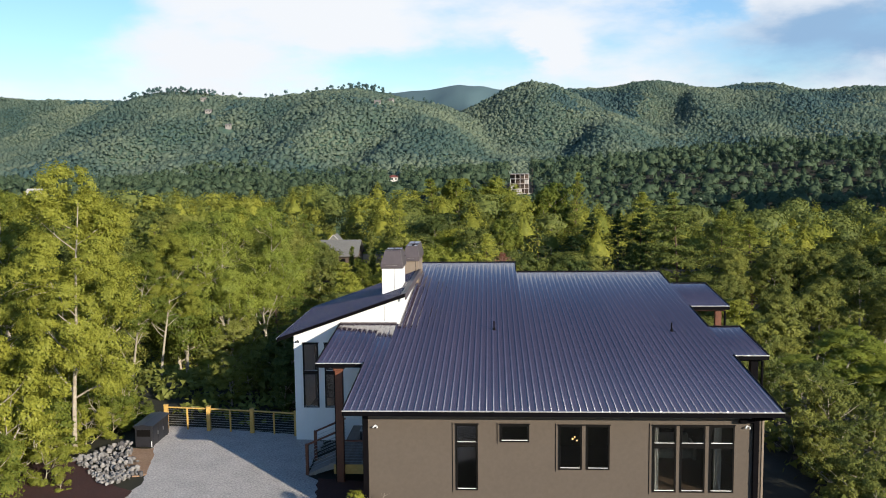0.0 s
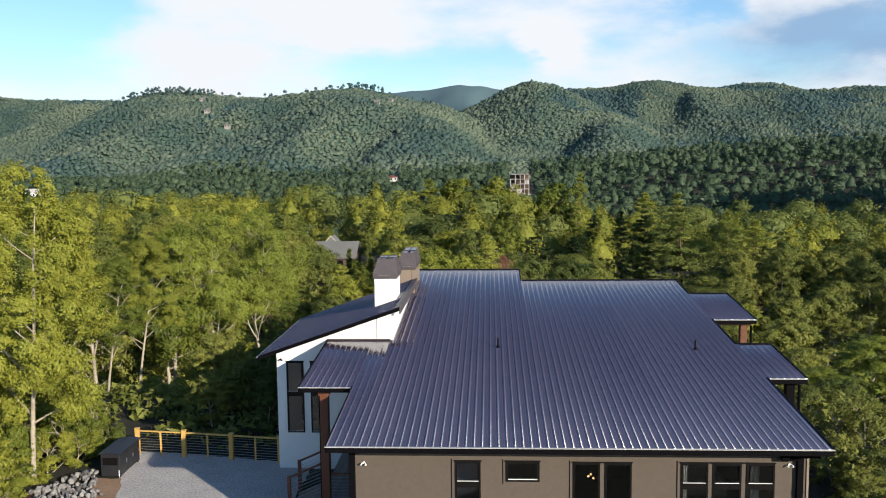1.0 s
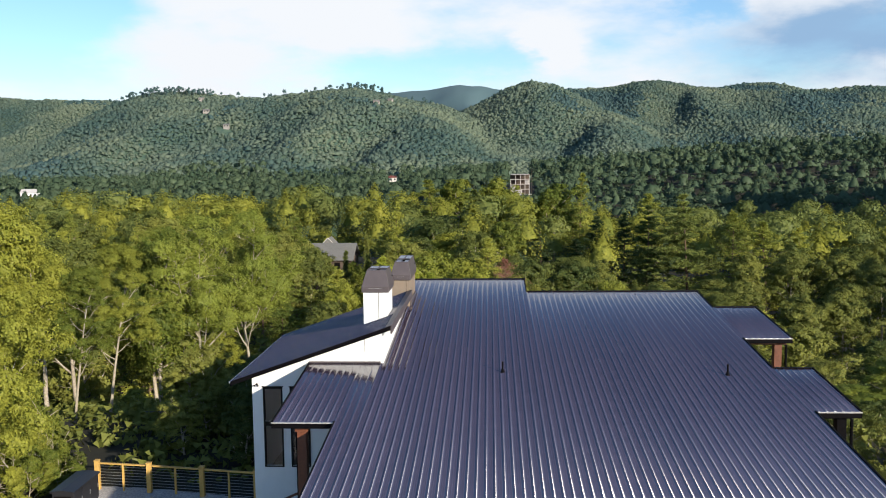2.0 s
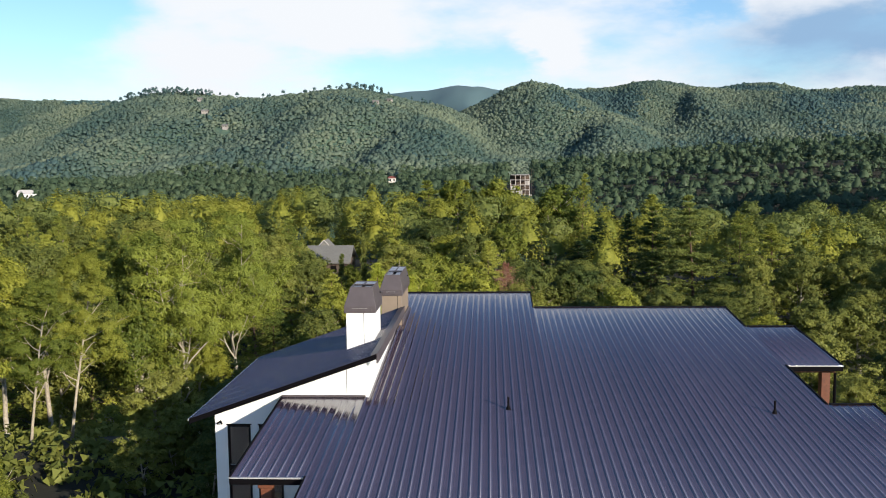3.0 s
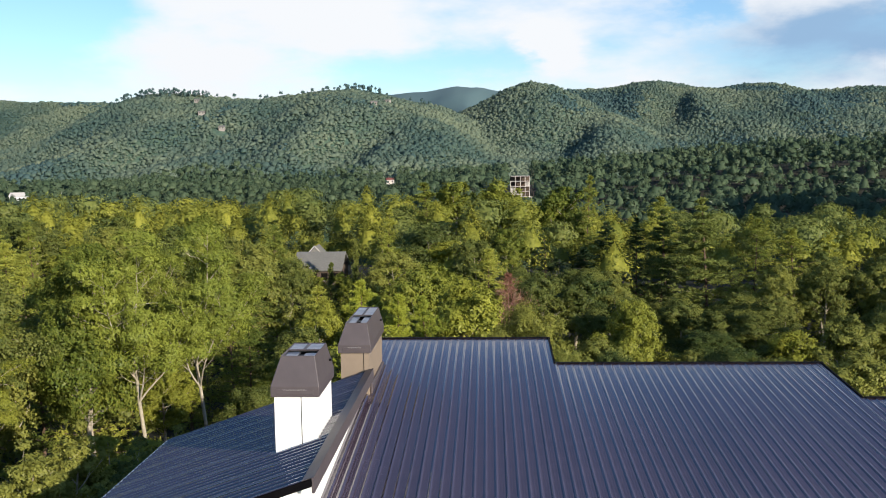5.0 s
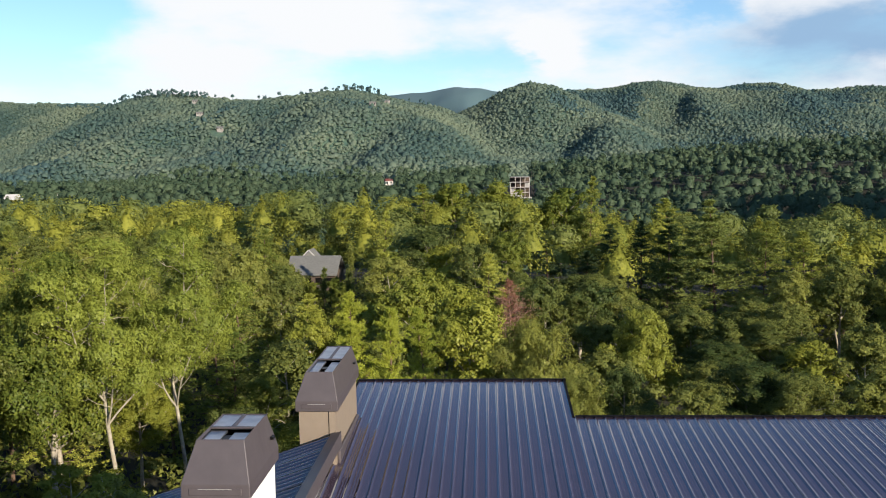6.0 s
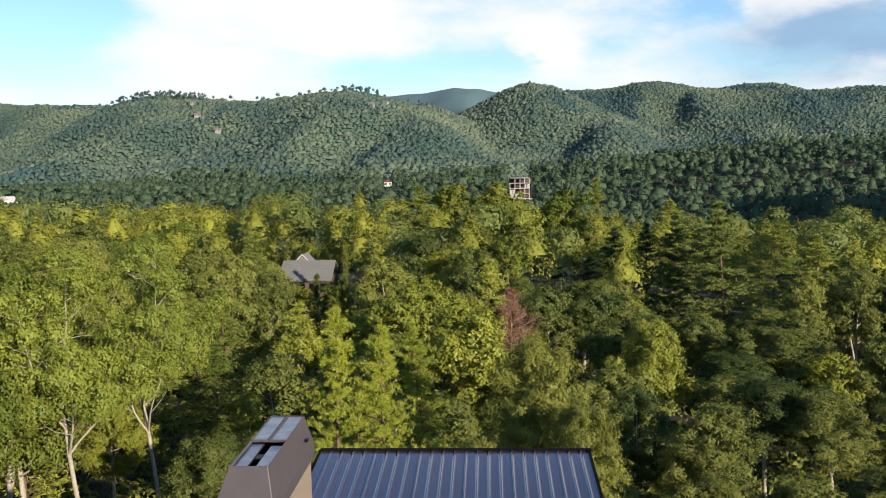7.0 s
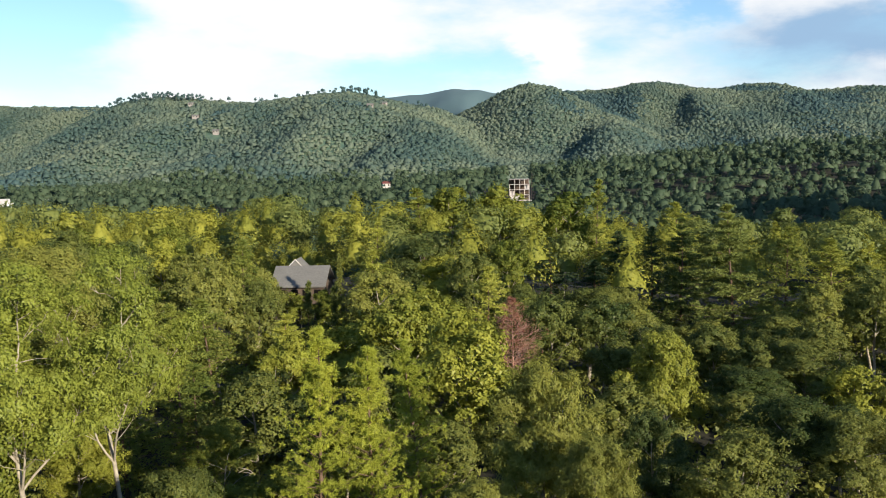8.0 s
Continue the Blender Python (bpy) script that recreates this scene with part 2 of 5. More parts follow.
LEAF_PINE = leaf_material("pine needle", (0.099, 0.138, 0.030), (0.386, 0.396, 0.070), island=0.18)
LEAF_OLIVE = leaf_material("olive willow-oak leaf", (0.123, 0.143, 0.032), (0.292, 0.292, 0.058), vary=0.08, island=0.15)
LEAF_WHITE_PINE = leaf_material("white pine needle", (0.065, 0.100, 0.030), (0.245, 0.280, 0.070), island=0.18)
LEAF_HEMLOCK = leaf_material("dark hemlock needle", (0.030, 0.060, 0.026), (0.10, 0.135, 0.05), island=0.1)
LEAF_DEAD = leaf_material("dry rust needle", (0.24, 0.105, 0.070), (0.40, 0.20, 0.135))
LEAF_MID = leaf_material("mixed wood leaf", (0.099, 0.130, 0.028), (0.398, 0.385, 0.058), vary=0.0, island=0.16, patch=0.07)
LEAF_MID_OAK = leaf_material("green wood leaf", (0.058, 0.094, 0.032), (0.257, 0.275, 0.068), vary=0.0, island=0.12, patch=0.07)
# blue distance haze is mixed into the next three leaf colours
LEAF_VALLEY = leaf_material("hazed valley wood leaf", (0.028, 0.058, 0.037), (0.118, 0.158, 0.084), vary=0.0, island=0.12, patch=0.02, through_light=0.22)
LEAF_FAR_HAZE = leaf_material("hazed far wood leaf", (0.085, 0.142, 0.124), (0.208, 0.255, 0.176), vary=0.0, island=0.06, patch=0.0085, through_light=0.40, spread=(0.34, 0.66))
LEAF_SPRUCE_HAZE = leaf_material("hazed conifer needle", (0.044, 0.088, 0.090), (0.094, 0.150, 0.142), vary=0.0, island=0.10, patch=0.02, through_light=0.25)
SHINGLE = material("grey shingle", (0.125, 0.122, 0.112), (0.20, 0.196, 0.182), 3, 0.9, 0.3, 6)
RED_ROOF = material("red sheet roof", (0.17, 0.055, 0.042), (0.24, 0.08, 0.06), 1, 0.6)
CONCRETE = material("raw concrete", (0.30, 0.26, 0.245), (0.42, 0.38, 0.36), 0.8, 0.9)
PALE_WALL = material("pale far wall", (0.46, 0.43, 0.41), (0.58, 0.55, 0.52), 0.6, 0.9)
FAR_WALL = material("pale plaster of far houses", (0.24, 0.22, 0.205), (0.32, 0.30, 0.28), 0.6, 0.9)
DARK_WALL = material("brown far wall", (0.07, 0.05, 0.04), (0.11, 0.08, 0.06), 0.6, 0.9)


# ---- mesh helpers ----
def mesh_from(name, verts, quads=None, tris=None, smooth=False):
    """Mesh from arrays of corners and faces."""
    me = bpy.data.meshes.new(name)
    verts = np.asarray(verts, dtype=np.float32)
    loops, starts, totals, at = [], [], [], 0
    for faces, k in ((quads, 4), (tris, 3)):
        if faces is not None and len(faces):
            faces = np.asarray(faces, dtype=np.int32)
            loops.append(faces.ravel())
            starts.append(at + k * np.arange(len(faces), dtype=np.int32))
            totals.append(np.full(len(faces), k, dtype=np.int32))
            at += k * len(faces)
    me.vertices.add(len(verts))
    me.vertices.foreach_set("co", verts.ravel())
    me.loops.add(at)
    me.loops.foreach_set("vertex_index", np.concatenate(loops))
    me.polygons.add(sum(len(s) for s in starts))
    me.polygons.foreach_set("loop_start", np.concatenate(starts))
    me.polygons.foreach_set("loop_total", np.concatenate(totals))
    if smooth:
        me.polygons.foreach_set("use_smooth", np.ones(sum(len(s) for s in starts), dtype=bool))
    me.update(calc_edges=True)
    return me


def part(name, shape, mat, parent=None, label=""):
    """Link a bmesh or mesh as one object under a thing or part."""
    if isinstance(shape, bmesh.types.BMesh):
        bmesh.ops.recalc_face_normals(shape, faces=shape.faces)
        me = bpy.data.meshes.new(name)
        shape.to_mesh(me)
        shape.free()
        shape = me
    if not shape.materials:
        shape.materials.append(mat)
    ob = new(name, shape)
    ob.parent = parent
    if label:
        tagged(ob, label=label)
    return ob


def thing(name, label, category, at=(0, 0, 0), group="", kind=""):
    ob = new(name)
    ob.empty_display_size = 0.2
    ob.location = at
    return tagged(ob, label, category, group, kind)


def add_box(bm, lo, hi, bevel=0.0, turn=None):
    c = [(a + b) / 2 for a, b in zip(lo, hi)]
    s = [abs(b - a) for a, b in zip(lo, hi)]
    m = Matrix.Translation(c) @ (turn or Matrix.Identity(4)) @ Matrix.Diagonal((*s, 1))
    made = bmesh.ops.create_cube(bm, size=1, matrix=m)["verts"]
    if bevel:
        edges = list({e for v in made for e in v.link_edges})
        bmesh.ops.bevel(bm, geom=edges, offset=bevel, segments=1, affect="EDGES", profile=0.5)


def box(lo, hi, bevel=0.0, turn=None):
    bm = bmesh.new()
    add_box(bm, lo, hi, bevel, turn)
    return bm


def rod(a, b, r, sides=8, r2=None):
    bm = bmesh.new()
    add_rod(bm, a, b, r, sides, r2)
    return bm


def add_rod(bm, a, b, r, sides=8, r2=None):
    a, b = Vector(a), Vector(b)
    m = Matrix.Translation((a + b) / 2) @ (b - a).to_track_quat("Z", "Y").to_matrix().to_4x4()
    bmesh.ops.create_cone(bm, cap_ends=True, segments=sides, radius1=r, radius2=r if r2 is None else r2, depth=(b - a).length, matrix=m)


def add_prism(bm, outline, axis, a, b):
    """Extrude a flat outline (pairs) along axis 'x' or 'y' from a to b."""
    rings = []
    for s in (a, b):
        rings.append([bm.verts.new((s, p, q) if axis == "x" else (p, s, q)) for p, q in outline])
    n = len(outline)
    bm.faces.new(rings[0])
    bm.faces.new(rings[1][::-1])
    for i in range(n):
        bm.faces.new((rings[0][i], rings[1][i], rings[1][(i + 1) % n], rings[0][(i + 1) % n]))


def wall_cells(bm, u0, u1, z0, z1, holes, axis, a, b):
    """One solid wall with rectangular holes (u0, z0, u1, z1), between a and b across it."""
    us = sorted({u0, u1, *[h[0] for h in holes], *[h[2] for h in holes]})
    zs = sorted({z0, z1, *[h[1] for h in holes], *[h[3] for h in holes]})

    def at(u, z, s):
        return (u, s, z) if axis == "y" else (s, u, z)
    grid = {(u, z): bm.verts.new(at(u, z, a)) for u in us for z in zs}
    faces = []
    for p, q in zip(us, us[1:]):
        for r, s in zip(zs, zs[1:]):
            if not any(h[0] <= p and h[2] >= q and h[1] <= r and h[3] >= s for h in holes):
                faces.append(bm.faces.new((grid[p, r], grid[q, r], grid[q, s], grid[p, s])))
    moved = bmesh.ops.extrude_face_region(bm, geom=faces, use_keep_orig=True)["geom"]
    shift = (0, b - a, 0) if axis == "y" else (b - a, 0, 0)
    bmesh.ops.translate(bm, verts=[v for v in moved if isinstance(v, bmesh.types.BMVert)], vec=shift)
    bmesh.ops.delete(bm, geom=[v for v in bm.verts if not v.link_faces], context="VERTS")


# ---- ground ----
def noise2(x, y, seed=0):
    """Smooth value noise on arrays, -1 to 1."""
    xi, yi = np.floor(x).astype(np.int64), np.floor(y).astype(np.int64)
    fx, fy = x - xi, y - yi
    fx, fy = fx * fx * (3 - 2 * fx), fy * fy * (3 - 2 * fy)

    def h(i, j):
        n = (i * 374761393 + j * 668265263 + seed * 1442695041) & 0x7FFFFFFF
        n = ((n ^ (n >> 13)) * 1274126177) & 0x7FFFFFFF
        return ((n ^ (n >> 16)) & 0xFFFF) / 32767.5 - 1
    a, b, c, d = h(xi, yi), h(xi + 1, yi), h(xi, yi + 1), h(xi + 1, yi + 1)
    return (a * (1 - fx) + b * fx) * (1 - fy) + (c * (1 - fx) + d * fx) * fy


def step(a, b, v):
    t = np.clip((v - a) / (b - a), 0, 1)
    return t * t * (3 - 2 * t)


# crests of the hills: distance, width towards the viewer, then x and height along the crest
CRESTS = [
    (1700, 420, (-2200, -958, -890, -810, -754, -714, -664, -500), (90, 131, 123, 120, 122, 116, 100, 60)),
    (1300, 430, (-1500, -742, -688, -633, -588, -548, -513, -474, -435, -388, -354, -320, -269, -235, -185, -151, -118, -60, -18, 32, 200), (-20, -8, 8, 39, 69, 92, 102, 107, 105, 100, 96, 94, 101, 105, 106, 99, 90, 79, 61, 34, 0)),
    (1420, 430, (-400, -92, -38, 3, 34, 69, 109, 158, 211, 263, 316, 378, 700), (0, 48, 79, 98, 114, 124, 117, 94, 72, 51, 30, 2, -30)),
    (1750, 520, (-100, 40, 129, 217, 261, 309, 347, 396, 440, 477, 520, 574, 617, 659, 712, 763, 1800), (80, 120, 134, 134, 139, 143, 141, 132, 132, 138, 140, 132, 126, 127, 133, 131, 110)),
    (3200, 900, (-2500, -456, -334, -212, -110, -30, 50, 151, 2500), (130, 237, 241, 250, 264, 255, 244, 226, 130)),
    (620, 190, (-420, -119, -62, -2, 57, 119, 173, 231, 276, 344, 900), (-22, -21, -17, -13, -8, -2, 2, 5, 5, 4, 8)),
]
PAD = -1.15


def height(x, y):
    """Height of the ground."""
    x, y = np.asarray(x, dtype=float), np.asarray(y, dtype=float)
    dx = np.maximum(np.maximum(-14.0 - x, x - 16.5), 0)
    dy = np.maximum(np.maximum(-70 - y, y - 18), 0)
    d = np.hypot(dx, dy)
    near = PAD - 0.03 - 15.0 * step(0, 48, d) - 4.0 * step(10, 60, x) * step(0, 30, d) + 1.5 * noise2(x / 30, y / 30, 3) * step(5, 30, d)
    valley = -38 + 3 * noise2(x / 120, y / 120, 5)
    far = near + (valley - near) * step(205, 330, np.hypot(x * 0.55, y))
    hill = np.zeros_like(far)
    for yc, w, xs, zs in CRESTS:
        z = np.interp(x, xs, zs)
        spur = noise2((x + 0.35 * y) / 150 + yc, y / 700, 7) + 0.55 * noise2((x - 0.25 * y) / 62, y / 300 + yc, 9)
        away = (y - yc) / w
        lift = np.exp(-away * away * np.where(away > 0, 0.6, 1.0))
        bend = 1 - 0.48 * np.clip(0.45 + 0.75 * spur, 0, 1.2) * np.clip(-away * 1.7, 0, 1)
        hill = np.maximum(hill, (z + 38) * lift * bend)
    # unseen hill, added so that its shadow falls on the right-hand valley
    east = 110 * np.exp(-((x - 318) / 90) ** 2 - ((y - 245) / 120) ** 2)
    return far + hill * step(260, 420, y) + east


def spaced(parts):
    return np.unique(np.concatenate([np.arange(a, b, s) for a, b, s in parts] + [[parts[-1][1]]]))


def build_ground():
    xs = spaced([(-4200, -1400, 200), (-1400, -500, 36), (-500, -80, 12), (-80, 90, 3.4), (90, 560, 12), (560, 1500, 40), (1500, 4200, 200)])
    ys = spaced([(-4000, -200, 300), (-200, -20, 12), (-20, 140, 3.4), (140, 420, 10), (420, 1750, 17), (1750, 4700, 100)])
    gx, gy = np.meshgrid(xs, ys)
    gz = height(gx, gy)
    nx, ny = len(xs), len(ys)
    i = (np.arange(ny - 1)[:, None] * nx + np.arange(nx - 1)[None, :]).ravel()
    quads = np.stack([i, i + 1, i + nx + 1, i + nx], 1)
    me = mesh_from("ground", np.stack([gx.ravel(), gy.ravel(), gz.ravel()], 1), quads, smooth=True)
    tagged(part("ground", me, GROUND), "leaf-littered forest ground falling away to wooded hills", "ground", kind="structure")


build_ground()


def patch(name, mat, label, outline, z, seed, category="ground", lift=0.0):
    """Level patch of a ground covering with a ragged outline."""
    rng = random.Random(seed)
    bm = bmesh.new()
    ring = []
    n = len(outline)
    for k in range(n):
        a, b = Vector(outline[k]), Vector(outline[(k + 1) % n])
        steps = max(2, int((b - a).length / 0.35))
        for s in range(steps):
            p = a.lerp(b, s / steps)
            ring.append(bm.verts.new((p.x + rng.uniform(-0.07, 0.07), p.y + rng.uniform(-0.07, 0.07), z)))
    face = bm.faces.new(ring)
    low = bmesh.ops.extrude_face_region(bm, geom=[face])["geom"]
    bmesh.ops.translate(bm, verts=[v for v in low if isinstance(v, bmesh.types.BMVert)], vec=(0, 0, -0.15))
    return tagged(part(name, bm, mat), label, category, kind="structure")


patch("gravel_drive", GRAVEL, "grey crushed gravel parking area beside the house", [(-8.6, -40), (4, -40), (4, -6), (-1.2, -2), (-1.2, 4.6), (-2.6, 6.0), (-2.6, 10.1), (-3.7, 10.5), (-3.85, 11.0), (-8.2, 11.9), (-10.4, 12.1), (-9.9, 9.2), (-9.5, 7.4), (-8.7, 5.2), (-8.9, 1)], PAD, 1)
patch("mulch_bed", MULCH, "dark red-brown shredded mulch bed", [(-15, 2), (-8.8, 0), (-8.75, 4.0), (-9.6, 4.6), (-11.6, 6.6), (-12.6, 7.4), (-15, 6.8)], PAD + 0.012, 2)
patch("clay_patch", CLAY, "bare orange clay between stones and gravel", [(-10.9, 8.9), (-9.7, 8.9), (-9.2, 7.0), (-8.9, 5.8), (-9.4, 5.6), (-10.4, 7.2)], PAD + 0.022, 3)
patch("mulch_strip", MULCH, "dark mulch strip along the house front", [(-1.5, -0.6), (13.9, -0.6), (13.9, 0.93), (0.58, 0.93), (0.58, 5.2), (-2.0, 5.6), (-1.6, 3.0)], PAD + 0.012, 4)

# ---- house ----
SLOPE = 1.92 / 23.53
EAVE = 3.2


def roof_z(y):
    return EAVE + SLOPE * y


house = thing("house", "modern taupe and white house under a dark bronze ribbed metal roof", "house", (0, 0, PAD))


def in_house(name, shape, mat, parent=None, label=""):
    """A part of the house, built in world coordinates."""
    ob = part(name, shape, mat, parent or house, label)
    if parent is None:
        ob.location = (0, 0, -PAD)
    return ob


WIN_FRONT = {"tall": (3.58, 0.22, 4.31, 2.46), "small": (5.04, 1.87, 6.0, 2.46), "pair": (6.96, 0.95, 8.62, 2.44), "triple": (10.01, 0.21, 12.63, 2.45)}


def front_wall():
    bm = bmesh.new()
    holes = list(WIN_FRONT.values())
    wall_cells(bm, 0.6, 13.55, PAD - 0.5, 3.12, holes, "y", 0.95, 1.17)
    in_house("front_wall", bm, STUCCO, label="smooth taupe stucco wall")


def side_walls():
    left = bmesh.new()
    add_prism(left, [(1.17, PAD - 0.5), (10.3, PAD - 0.5), (10.3, roof_z(10.3) - 0.16), (1.17, roof_z(1.17) - 0.16)], "x", 0.6, 0.8)
    in_house("left_wall", left, STUCCO)
    right = bmesh.new()
    add_prism(right, [(1.17, -9), (20.3, -9), (20.3, roof_z(20.3) - 0.16), (1.17, roof_z(1.17) - 0.16)], "x", 13.35, 13.55)
    in_house("right_wall", right, STUCCO)
    back = bmesh.new()
    add_box(back, (5.9, 20.1, -12), (13.35, 20.3, roof_z(20.1) - 0.17))
    add_box(back, (0.95, 22.9, -14), (5.9, 23.1, roof_z(22.9) - 0.17))
    add_box(back, (5.7, 20.3, -12), (5.9, 22.9, roof_z(20.3) - 0.17))
    in_house("back_wall", back, STUCCO)


front_wall()
side_walls()
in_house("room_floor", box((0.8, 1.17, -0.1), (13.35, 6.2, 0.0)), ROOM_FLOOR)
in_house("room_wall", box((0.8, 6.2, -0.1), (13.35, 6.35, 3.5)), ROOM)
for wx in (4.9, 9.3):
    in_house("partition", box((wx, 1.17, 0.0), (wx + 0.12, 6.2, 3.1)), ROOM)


def framed_window(name, x0, z0, x1, z1, y, columns, transom=None, gap=0.09, label="black-framed window", wall_mat=None):
    """Window in a wall that faces -y: columns of lights, each with its own frame, pane and pale sill bar."""
    top = in_house(name, box((x0 - 0.03, y - 0.035, z1), (x1 + 0.03, y + 0.02, z1 + 0.035)), FRAME, label=label)
    for a, b in columns:
        rows = [(z0, z1)] if transom is None else [(z0, transom - 0.03), (transom + 0.03, z1)]
        fr = bmesh.new()
        w = 0.055
        for lo, hi in rows:
            add_box(fr, (a, y - 0.03, lo), (a + w, y + 0.08, hi))
            add_box(fr, (b - w, y - 0.03, lo), (b, y + 0.08, hi))
            add_box(fr, (a + w, y - 0.03, lo), (b - w, y + 0.08, lo + w))
            add_box(fr, (a + w, y - 0.03, hi - w), (b - w, y + 0.08, hi))
        if transom is not None:
            add_box(fr, (a, y - 0.025, transom - 0.03), (b, y + 0.07, transom + 0.03))
        part("window_frame", fr, FRAME, top)
        for lo, hi in rows:
            pane = part("pane", box((a + w, y + 0.03, lo + w), (b - w, y + 0.036, hi - w)), GLASS, top)
            pane.visible_shadow = False
            part("sill_bar", box((a + w, y - 0.022, lo + w - 0.004), (b - w, y + 0.005, lo + w + 0.014)), WHITE_METAL, top, "pale lower sash bar")
    for (a, b), (c, d) in zip(columns, columns[1:]):
        if c - b > 0.01:
            part("mullion", box((b, y - 0.002, z0), (c, y + 0.16, z1)), wall_mat or STUCCO, top, "wall-coloured mullion")
    return top


y = 0.95
k = WIN_FRONT["tall"]
framed_window("window", *k, y, [(k[0], k[2])], 1.78, label="tall narrow black-framed window with a transom light")
k = WIN_FRONT["small"]
framed_window("window", *k, y, [(k[0], k[2])], label="small high horizontal black-framed window")
k = WIN_FRONT["pair"]
framed_window("window", *k, y, [(6.96, 7.72), (7.86, 8.62)], label="pair of black-framed windows with a lamp glowing inside")
k = WIN_FRONT["triple"]
framed_window("window", *k, y, [(10.01, 10.77), (10.9, 11.7), (11.84, 12.63)], 1.78, label="triple tall black-framed window with transom lights")
for x0, z0, z1 in ((3.47, 0.15, 2.52), (4.95, 1.80, 2.52), (6.86, 0.88, 2.50), (9.90, 0.15, 2.52)):
    in_house("control_joint", box((x0 - 0.012, 0.935, z0), (x0 + 0.012, 0.953, z1)), FRAME, label="thin black expansion joint")


def wall_lamp(x, yy, z, mat=WHITE_METAL, d=-1):
    lamp = in_house("wall_lamp", rod((x, yy, z), (x, yy + 0.04 * d, z), 0.036, 12), mat, label="small twin-head outdoor flood lamp")
    for dx in (-0.07, 0.07):
        part("lamp_head", rod((x + dx * 0.6, yy + 0.05 * d, z), (x + dx * 1.0, yy + 0.12 * d, z - 0.035), 0.018, 10, 0.030), mat, lamp)
    return lamp


wall_lamp(0.93, 0.95, 2.40)
wall_lamp(13.03, 0.95, 2.44)


# roof: sheets of ribbed steel on a deck
def sheet_mesh(x0, x1, y0, y1):
    """One ribbed sheet, ribs every 229 mm from the house's own grid."""
    pitch, pts = 0.2286, []
    first = math.floor(x0 / pitch)
    for i in range(first, math.ceil(x1 / pitch) + 1):
        o = i * pitch
        for dx, dz in ((0.0, 0.0), (0.005, 0.019), (0.027, 0.019), (0.032, 0.0), (0.100, 0.0), (0.106, 0.0016), (0.112, 0.0016), (0.118, 0.0), (0.160, 0.0), (0.166, 0.0016), (0.172, 0.0016), (0.178, 0.0)):
            if x0 - 1e-4 <= o + dx <= x1 + 1e-4:
                pts.append((o + dx, dz))
    if pts[0][0] > x0 + 0.002:
        pts.insert(0, (x0, 0.0))
    if pts[-1][0] < x1 - 0.002:
        pts.append((x1, 0.0))
    v, q = [], []
    n = len(pts)
    wave = random.Random(int(x0 * 100) + 7)
    pts = [(px, pz + (wave.uniform(-0.0006, 0.0006) if pz < 0.01 else 0)) for px, pz in pts]
    for yy in (y0, y1):
        for px, pz in pts:
            v.append((px, yy, roof_z(yy) + pz))
    for yy in (y0, y1):
        for px, pz in pts:
            v.append((px, yy, roof_z(yy) - 0.012))
    for i in range(n - 1):
        q.append((i, i + 1, n + i + 1, n + i))
        q.append((i, 2 * n + i, 2 * n + i + 1, i + 1))
    return mesh_from("roof_sheet", v, q)


